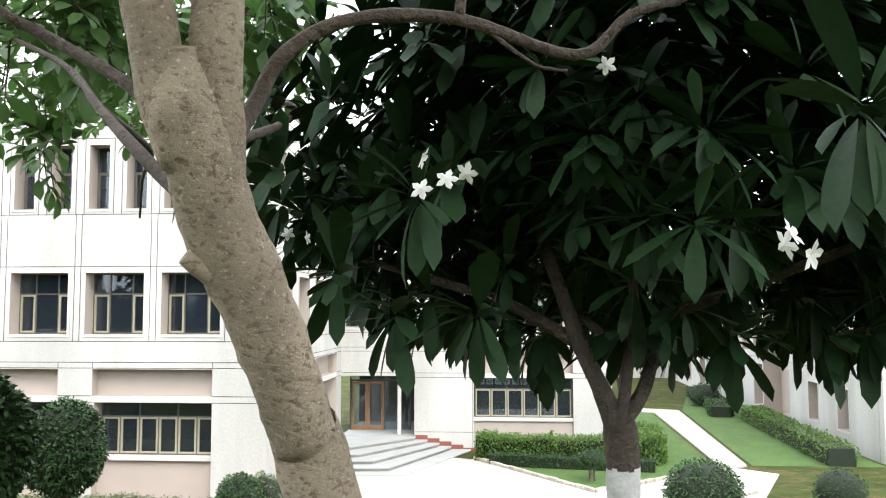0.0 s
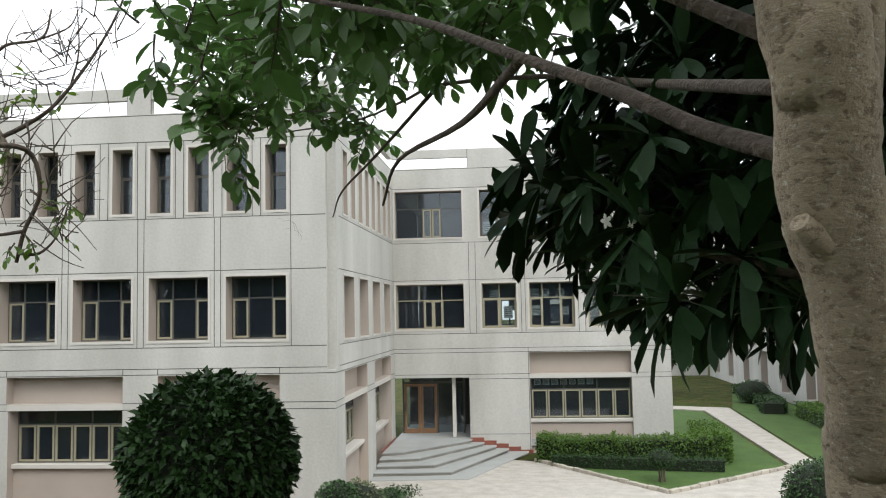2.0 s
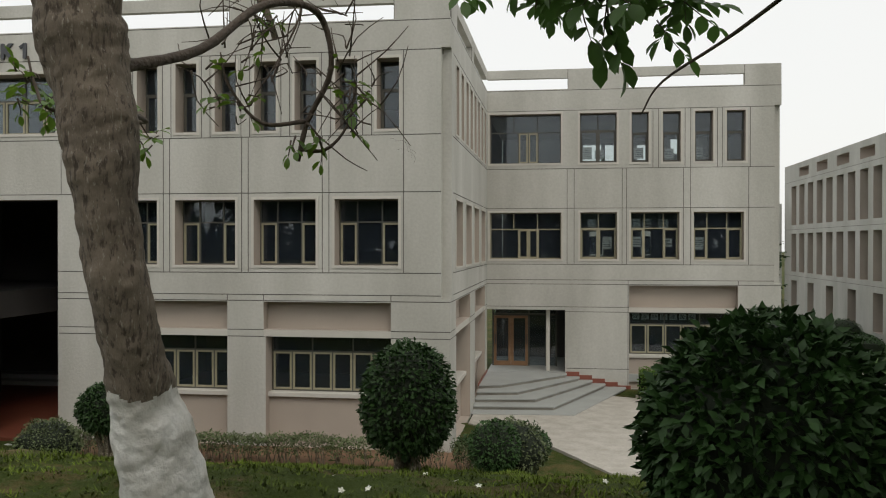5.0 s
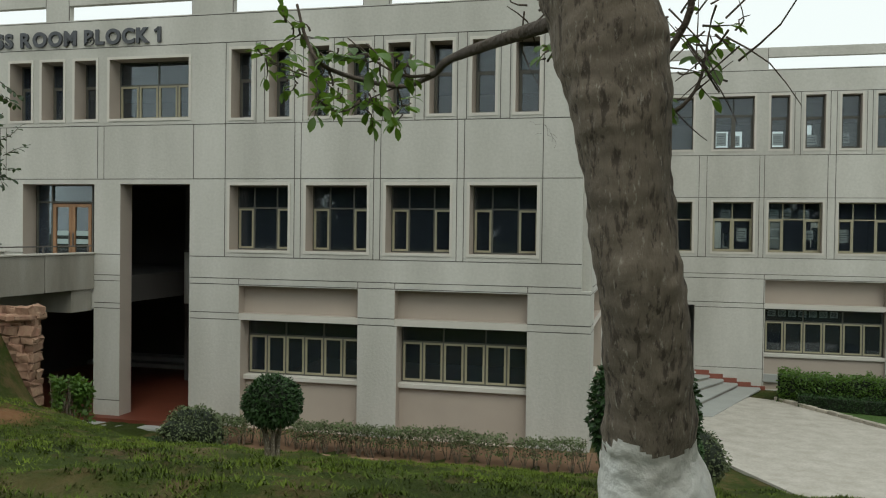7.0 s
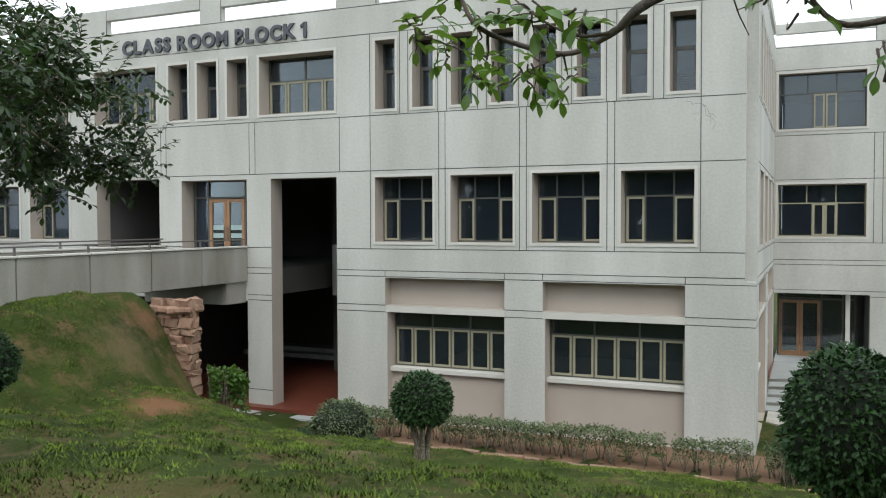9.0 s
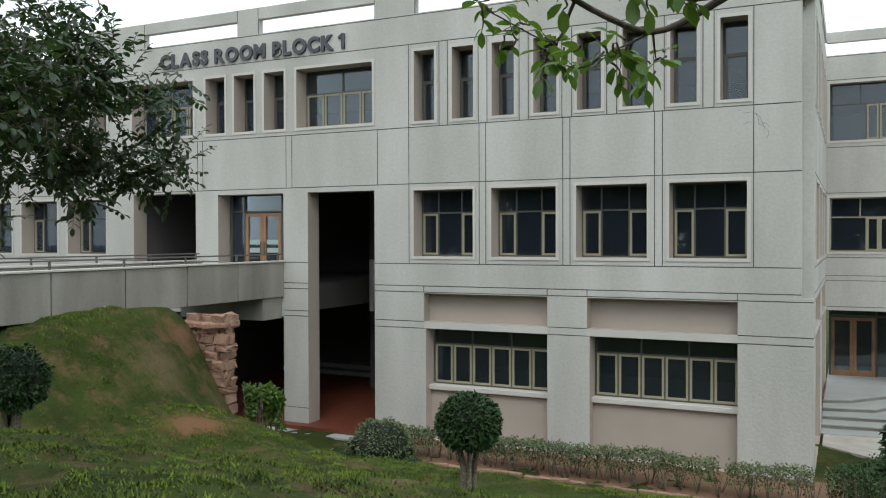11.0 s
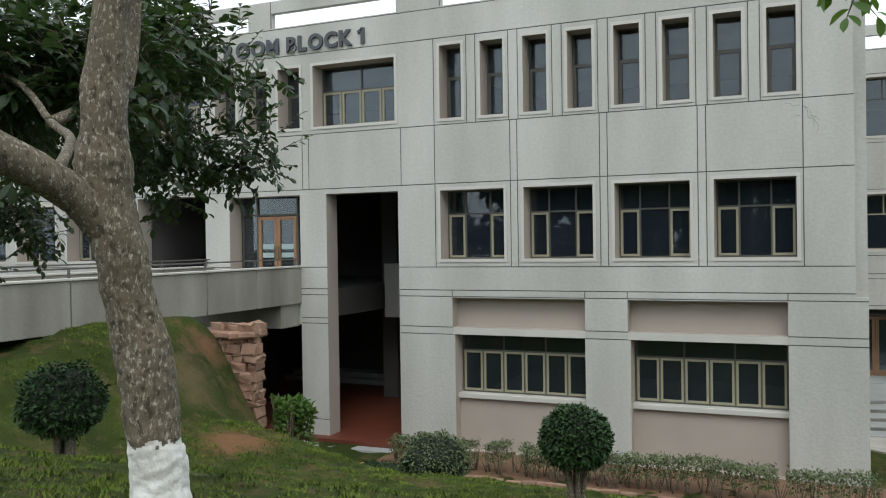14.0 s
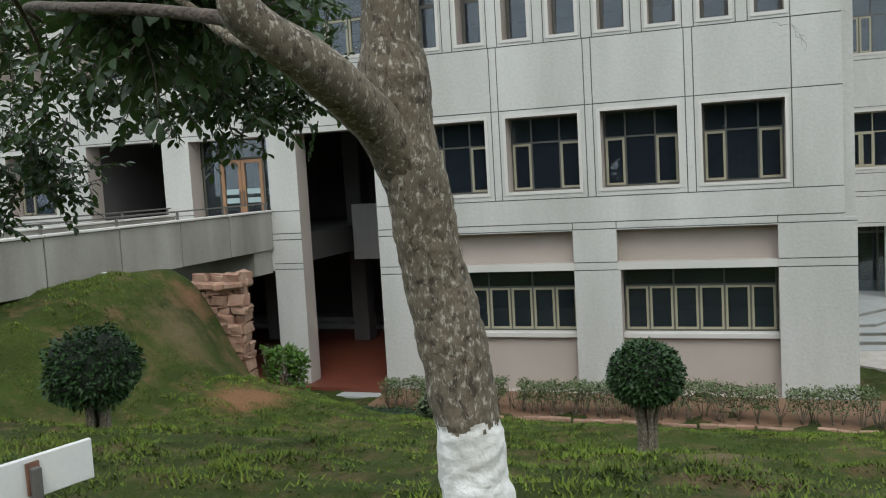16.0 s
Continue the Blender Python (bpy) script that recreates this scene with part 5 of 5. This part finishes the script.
for p in cl:
    c = Vector(p)
    out = (c - Vector((6.8, -19.1, 4.6))).normalized()
    n = rng.randrange(10, 15)
    for i in range(n):
        q = 2 * math.pi * (i + rng.uniform(-0.3, 0.3)) / n
        a = out.orthogonal().normalized()
        b = out.cross(a)
        d = (a * math.cos(q) + b * math.sin(q)) + out * rng.uniform(0.1, 0.7) + Vector((0, 0, rng.uniform(-0.55, 0.0)))
        m = (aim(c + d * 0.02, d, rng.uniform(-20, 20), rng.uniform(0.75, 1.12)), rng.randrange(3))
        (near if c.y < -20.25 or len(near) < 120 and c.y < -20.0 else rest).append(m)
near, spill = near[:290], near[290:]
scatter("crown", LONG_LEAF, rest + spill, BIGLEAF, fr_tree, "wide dark umbrella of long leathery leaves", kind="stuff")
leafs = []
for vs, fs in LONG_LEAF:
    me = bpy.data.meshes.new("leaf")
    me.from_pydata(vs.tolist(), [], fs)
    me.materials.append(BIGLEAF)
    me.shade_smooth()
    leafs.append(me)
for m, k in near:
    ob = new("leaf", leafs[k])
    ob.parent = fr_tree
    ob.matrix_local = m
petal_v, petal_f = leaf_mesh(0.036, 0.02, 0.2, 0.1, 3, 0.6)
vs, fs = [], []
for i in range(5):
    r = np.array(pose(0, 0, 0, 0, -18, 72 * i))[:3, :3]
    fs += [tuple(k + len(vs) for k in f) for f in petal_f]
    vs += (petal_v @ r.T).tolist()
bloom = bpy.data.meshes.new("flower")
bloom.from_pydata(vs, [], fs)
bloom.materials.append(PETAL)
for x, y, z in ((6.073, -20.591, 4.839), (6.145, -20.616, 4.780), (6.071, -20.591, 4.756), (6.198, -20.637, 4.786), (5.279, -19.047, 4.780), (5.370, -19.063, 4.756), (5.469, -19.082, 4.750), (6.62, -20.2, 5.2), (6.86, -21.15, 4.55), (6.87, -21.16, 4.57), (6.91, -21.15, 4.53)):
    ob = new("flower", bloom)
    ob.parent = fr_tree
    ob.matrix_local = aim((x, y, z), (rng.uniform(-0.5, 0.5), 0.3, rng.uniform(-0.5, 0.5)), 0, 1) @ pose(0, 0, 0, 90 + rng.uniform(-25, 25), rng.uniform(-20, 20), rng.uniform(0, 72))


def clipped(name, x, y, z0, height, rx, rz, label, seed, stems=5, mat=None, leafs=2600, cat="bush", rough=0.05, size=(0.8, 1.3), stem_h=None):
    """A clipped bush: bare stems and a leafy ball."""
    rng = random.Random(seed)
    t = base(name, pose(x, y, z0), label, cat, "clipped bushes on the lawn")
    cz = height - rz
    for i in range(stems):
        bm = bmesh.new()
        a = 2 * math.pi * i / max(1, stems) + rng.uniform(-0.4, 0.4)
        r = rx * 0.2 + 0.02
        limb(bm, [(r * math.cos(a), r * math.sin(a), -0.08), (r * 0.8 * math.cos(a + 0.3), r * 0.8 * math.sin(a + 0.3), cz * 0.45), (r * 2.4 * math.cos(a), r * 2.4 * math.sin(a), cz)], 0.042, 0.02, 6, 0.15, n=3)
        part("stem", bm, BARK, t)
    # Solid dark core added as the shade behind the leaf shell.
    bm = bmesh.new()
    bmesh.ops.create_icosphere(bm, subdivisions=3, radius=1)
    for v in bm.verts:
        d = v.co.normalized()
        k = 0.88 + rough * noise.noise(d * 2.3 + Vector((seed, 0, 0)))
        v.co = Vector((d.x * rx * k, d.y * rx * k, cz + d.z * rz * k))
    part("core", bm, LEAFSHADE, t, "near-black core standing for the shade between leaves", smooth=True)
    pl = []
    for _ in range(leafs):
        d = rand_dir(rng)
        if d.z < -0.75:
            d.z *= 0.6
            d.normalize()
        k = 0.93 + rough * noise.noise(d * 2.3 + Vector((seed, 0, 0))) + rng.uniform(-0.08, 0.06)
        p = Vector((d.x * rx * k, d.y * rx * k, cz + d.z * rz * k))
        o = (d + rand_dir(rng) * 0.9 + Vector((0, 0, -0.2))).normalized()
        pl.append((aim(p, o, rng.uniform(-60, 60), rng.uniform(*size)), rng.randrange(2)))
    scatter("foliage", TINY_LEAF, pl, mat or TOPIARY, t, kind="stuff")
    return t


clipped("clipped_bush", 3.15, -18.7, lawn(3.15, -18.7), 1.25, 0.41, 0.42, "large rounded clipped bush of small dark leaves", 1, leafs=7000, size=(0.8, 1.2))
clipped("clipped_bush", 0.98, -13.4, lawn(0.98, -13.4), 1.26, 0.47, 0.58, "rounded clipped bush with dense dark leaves on the lawn", 2, leafs=5200)
clipped("clipped_bush", -3.8, -10.56, lawn(-3.8, -10.56), 1.34, 0.39, 0.345, "ball-shaped clipped bush on bare twisted stems", 3, 7, leafs=3600)
clipped("clipped_bush", -9.02, -12.71, lawn(-9.02, -12.71), 1.12, 0.47, 0.41, "ragged clipped bush on bare stems by the bank", 4, 7, leafs=3600, rough=0.2)
clipped("clipped_bush", 9.5, -8.2, lawn(9.5, -8.2) - 0.1, 1.3, 0.68, 0.6, "wide rounded clipped bush at the lawn's edge", 5, leafs=4200)
clipped("clipped_bush", 7.04, -2.84, lawn(7.04, -2.84) - 0.05, 0.62, 0.36, 0.32, "small low clipped bush at the lawn's edge", 6, leafs=1800)
clipped("clipped_bush", 1.4, -8.0, lawn(1.4, -8.0), 0.92, 0.42, 0.45, "low rounded dark clipped bush beside the court", 7, leafs=2600)
clipped("clipped_bush", 1.88, -5.5, lawn(1.88, -5.5), 1.1, 0.38, 0.36, "mushroom-shaped clipped bush beside the court", 8, leafs=2200)
clipped("clipped_bush", 1.7, -7.4, lawn(1.7, -7.4), 0.95, 0.5, 0.5, "loose green shrub beside the court", 9, leafs=2400, mat=DRYLEAF, rough=0.25)
clipped("clipped_bush", -7.35, -6.41, lawn(-7.35, -6.41) - 0.1, 0.88, 0.58, 0.45, "low round green shrub before the hedge", 10, leafs=3600, mat=DRYLEAF, rough=0.35)
clipped("clipped_bush", 8.9, 4.9, GROUND, 1.0, 0.45, 0.3, "small mushroom-shaped clipped tree before the hedge", 12, 3, leafs=1800)
clipped("clipped_bush", 12.6, -3.2, GROUND, 1.2, 0.6, 0.6, "round clipped bush beside the garden path", 13, leafs=2200)
clipped("clipped_bush", 15.0, 0.5, GROUND, 1.3, 0.7, 0.65, "round clipped bush beside the garden path", 14, leafs=2200)
clipped("clipped_bush", 17.6, 27.5, GROUND, 1.3, 1.0, 0.7, "round shrub before the far block", 15, leafs=1500, size=(1.4, 2))


def hedge(name, pts, width, height, n, mat, label, seed, stems=0, size=(0.9, 1.5), core=True):
    """A hedge along a line: leafy mass over an uneven core, with bare stems below if it is straggly."""
    rng = random.Random(seed)
    t = base(name, pose(0, 0, 0), label, "hedge")
    line = spline(pts, 12)
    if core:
        # Dark inner body added to stand for shade inside the hedge.
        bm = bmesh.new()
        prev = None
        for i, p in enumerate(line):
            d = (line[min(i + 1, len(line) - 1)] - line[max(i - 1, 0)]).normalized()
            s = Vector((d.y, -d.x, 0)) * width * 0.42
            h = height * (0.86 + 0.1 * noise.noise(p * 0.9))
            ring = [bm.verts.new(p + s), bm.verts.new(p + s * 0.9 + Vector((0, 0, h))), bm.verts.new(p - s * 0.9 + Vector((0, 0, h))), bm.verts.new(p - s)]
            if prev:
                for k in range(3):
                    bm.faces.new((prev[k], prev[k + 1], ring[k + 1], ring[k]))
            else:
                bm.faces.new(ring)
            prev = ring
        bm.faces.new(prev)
        part("core", bm, LEAFSHADE, t, "near-black core standing for the shade between leaves")
    if stems:
        bm = bmesh.new()
        for i in range(stems):
            p = line[int((i + rng.random()) / stems * (len(line) - 1))] + Vector((rng.uniform(-0.1, 0.1), rng.uniform(-width, width) * 0.4, 0))
            for _ in range(3):
                e = p + Vector((rng.uniform(-0.2, 0.2), rng.uniform(-0.12, 0.12), height * rng.uniform(0.6, 1.0)))
                limb(bm, [p, (p + e) / 2 + rand_dir(rng) * 0.04, e], 0.011, 0.004, 5, n=2)
        tagged(part("undergrowth", bm, BARK, t, "thin bare stems"), kind="stuff")
    pl = []
    low = 0.42 if stems else 0.02
    for _ in range(n):
        p = line[rng.randrange(len(line) - 1)].lerp(line[-1], 0) + Vector((0, 0, 0))
        k = rng.random() * (len(line) - 1.001)
        p = line[int(k)].lerp(line[int(k) + 1], k - int(k))
        d = (line[int(k) + 1] - line[int(k)]).normalized()
        s = Vector((d.y, -d.x, 0))
        h = height * (0.92 + 0.12 * noise.noise(p * 0.9) + 0.1 * noise.noise(p * 5))
        if stems and noise.noise(p * 2.2) < -0.28:
            continue
        top = rng.random() < 0.4
        o = rng.uniform(-0.5, 0.5) * width if top or stems else (0.47 if rng.random() < 0.7 else -0.47) * width
        z = h * rng.uniform(0.9, 1.08) if top else h * (low + (1 - low) * rng.random())
        q = p + s * (o + rng.uniform(-0.05, 0.05)) + Vector((0, 0, z))
        pl.append((aim(q, rand_dir(rng, 0.3), rng.uniform(-60, 60), rng.uniform(*size)), rng.randrange(2)))
    scatter("foliage", TINY_LEAF, pl, mat, t, kind="stuff")
    return t


hedge("straggly_hedge", [(-10.6, -1.7, -0.96), (-7, -1.75, -0.96), (-3.5, -1.8, -0.96), (0.8, -1.9, -0.96)], 0.6, 0.72, 15000, DRYLEAF, "straggly thin hedge below the front windows", 61, stems=90, core=False, size=(0.9, 1.6))
hedge("straggly_hedge", [(0.3, -2.2, -0.96), (1.0, -1.0, -0.96), (1.5, 0.4, -0.96)], 0.8, 0.85, 3500, TOPIARY, "straggly green hedge at the block's corner", 62, stems=30, core=False, size=(0.9, 1.7))
hedge("leafy_hedge", [(5.15, 8.7, -0.95), (7.5, 8.2, -0.95), (10.6, 7.9, -0.95), (11.4, 9.0, -0.95), (11.6, 12, -0.95)], 1.2, 1.0, 13000, HEDGE, "bright green leafy hedge below the wing window", 63, size=(1.4, 2.4))
hedge("low_hedge", [(5.6, 7.7, -0.95), (8, 7.1, -0.95), (11.2, 6.6, -0.95)], 0.5, 0.42, 4000, TOPIARY, "low dark clipped edging hedge", 64, size=(1, 1.6))
hedge("low_hedge", [(17.9, 8.0, -0.95), (18.2, 16, -0.95), (18.4, 21, -0.95)], 1.1, 0.75, 6000, HEDGE, "long clipped hedge beside the far block", 65, size=(1.5, 2.6))
hedge("low_hedge", [(17.2, 22, -0.95), (17.9, 26, -0.95), (18.3, 33, -0.95)], 1.2, 0.6, 4000, TOPIARY, "dark low shrub border beside the far block", 66, size=(1.8, 2.8))
hedge("spiky_shrub", [(-11.95, -4.5, -0.15), (-11.7, -4.2, -0.3), (-11.5, -3.9, -0.5)], 0.7, 1.25, 1500, HEDGE, "spiky green shrub by the retaining wall", 67, stems=14, core=False, size=(2, 3.2))
hedge("low_hedge", [(-10.9, -2.6, -0.95), (-9.5, -2.7, -0.95), (-8.5, -2.8, -0.95)], 0.6, 0.22, 1500, TOPIARY, "low dark edging plants before the passage", 68, size=(0.9, 1.4))

# garden tree between the blocks
rng = random.Random(71)
gt = base("garden_tree", pose(0, 0, 0), "bushy dark green tree beyond the wing", "tree")
bm = bmesh.new()
for i in range(4):
    a = i * 1.6
    limb(bm, [(13.6, 33.0, -1.0), (13.6 + 0.4 * math.cos(a), 33 + 0.4 * math.sin(a), 0.6), (13.6 + 1.3 * math.cos(a), 33 + 1.3 * math.sin(a), 2.2)], 0.12, 0.06, 8, 0.1)
part("trunk", bm, BARKDARK, gt)
bm = bmesh.new()
pl = sprays(rng, [(13.6 + rng.uniform(-1.9, 1.9), 33 + rng.uniform(-1.6, 1.6), 2.6 + rng.uniform(-1.2, 1.4), 0.8) for _ in range(26)], SMALL_LEAF, 22, bm, 0.09, (0.4, 0.7), (2.0, 3.2))
tagged(part("twig_mass", bm, BARKDARK, gt), kind="stuff")
scatter("crown", SMALL_LEAF, pl, TOPIARY, gt, kind="stuff")

# grass blades, fallen blossom and litter on the lawn
rng = np.random.default_rng(3)
N = 430000
gx, gy = rng.uniform(-15, 9, N), rng.uniform(-19.5, -6.5, N)
bare = np.zeros(N)
for px, py, pz, rad, _ in SPOTS:
    bare = np.maximum(bare, np.exp(-((gx - px) ** 2 + (gy - py) ** 2) / (0.8 * rad) ** 2))
tuft = np.array([noise.noise((x * 0.7, y * 0.7, 5)) + 0.9 * noise.noise((x * 1.5, y * 2.6, 4)) + 0.7 * noise.noise((x * 3.1, y * 4.6, 7)) for x, y in zip(gx, gy)])
keep = (rng.uniform(-0.7, 0.6, N) < tuft) & (rng.random(N) > bare) & ((gx < 3) | (gy < -7.5))
gx, gy, tuft = gx[keep], gy[keep], tuft[keep]
gz = np.array([lawn(x, y) for x, y in zip(gx, gy)]) - 0.01
n = len(gx)
ang, h, lean = rng.uniform(0, 6.28, n), rng.uniform(0.018, 0.042, n) * (1 + 0.7 * np.clip(tuft, -0.4, 0.8)), rng.uniform(0.01, 0.06, n)
w = 0.008
ca, sa = np.cos(ang), np.sin(ang)
v = np.zeros((n, 3, 3))
v[:, 0] = np.stack([gx - w * sa, gy + w * ca, gz], 1)
v[:, 1] = np.stack([gx + w * sa, gy - w * ca, gz], 1)
v[:, 2] = np.stack([gx + lean * ca, gy + lean * sa, gz + h], 1)
me = bpy.data.meshes.new("grass")
me.from_pydata(v.reshape(-1, 3).tolist(), [], np.arange(n * 3).reshape(-1, 3).tolist())
me.materials.append(GRASS)
tagged(new("grass", me), "short uneven grass blades over the lawn", "grass", kind="stuff")
rnd = random.Random(9)
for i in range(26):
    x, y = rnd.uniform(0.6, 5), rnd.uniform(-17.5, -14.5)
    ob = tagged(new("fallen_flower", bloom), "white fallen blossom lying on the lawn", "flower", "fallen blossoms")
    ob.matrix_world = pose(x, y, lawn(x, y) + 0.02, rnd.uniform(-40, 40), rnd.uniform(-40, 40), rnd.uniform(0, 360)) @ Matrix.Scale(0.8, 4)

# hairline cracks near the corner of the top storey
bm = bmesh.new()
for line in [[(-1.94, 7.13), (-1.8, 7.05), (-1.57, 7.04), (-1.43, 6.83), (-1.27, 6.7)], [(-1.57, 7.04), (-1.5, 6.79), (-1.3, 6.63), (-1.34, 6.46)], [(-1.64, 6.84), (-1.82, 6.81)], [(-1.43, 6.83), (-1.39, 6.61)]]:
    for (xa, za), (xb, zb) in zip(line, line[1:]):
        limb(bm, [(xa, -0.001, za), ((xa + xb) / 2 + 0.03, -0.001, (za + zb) / 2 + 0.02), (xb, -0.001, zb)], 0.005, 0.003, 4, n=2)
single("wall_crack", bm, JOINT, "fine branching cracks in the rendered wall", "crack", kind="structure")

# tall trees behind the walk, mirrored in the upper windows
for i in range(20):
    rng = random.Random(100 + i)
    x, y, hh = -36 + i * 3.6 + rng.uniform(-1.5, 1.5), -44 + rng.uniform(-4, 4), rng.uniform(6.5, 9.5)
    bt = base("park_tree", pose(x, y, 3.2), "tall leafy park tree standing behind the lawn", "tree", "row of park trees")
    bm = bmesh.new()
    limb(bm, [(0, 0, -0.5), (0.2, 0.1, hh * 0.3), (0.1, -0.1, hh * 0.7)], 0.3, 0.12, 8, 0.1)
    for k in range(4):
        limb(bm, [(0.15, 0, hh * 0.32), (1.2 * math.cos(k * 1.7), 1.2 * math.sin(k * 1.7), hh * 0.5), (2.4 * math.cos(k * 1.7), 2.4 * math.sin(k * 1.7), hh * 0.62)], 0.12, 0.05, 6, 0.1)
    part("trunk", bm, BARKDARK, bt)
    pl = []
    hub = [(Vector((rng.uniform(-2.8, 2.8), rng.uniform(-2.2, 2.2), hh * rng.uniform(0.04, 0.95))), rng.uniform(0.9, 1.7)) for _ in range(26)]
    for _ in range(1900):
        c, r = hub[rng.randrange(26)]
        pl.append((aim(c + rand_dir(rng) * r * rng.random() ** 0.4, rand_dir(rng, -0.2), rng.uniform(-60, 60), rng.uniform(6, 10)), rng.randrange(3)))
    scatter("crown", SMALL_LEAF, pl, DARKLEAF, bt, kind="stuff")
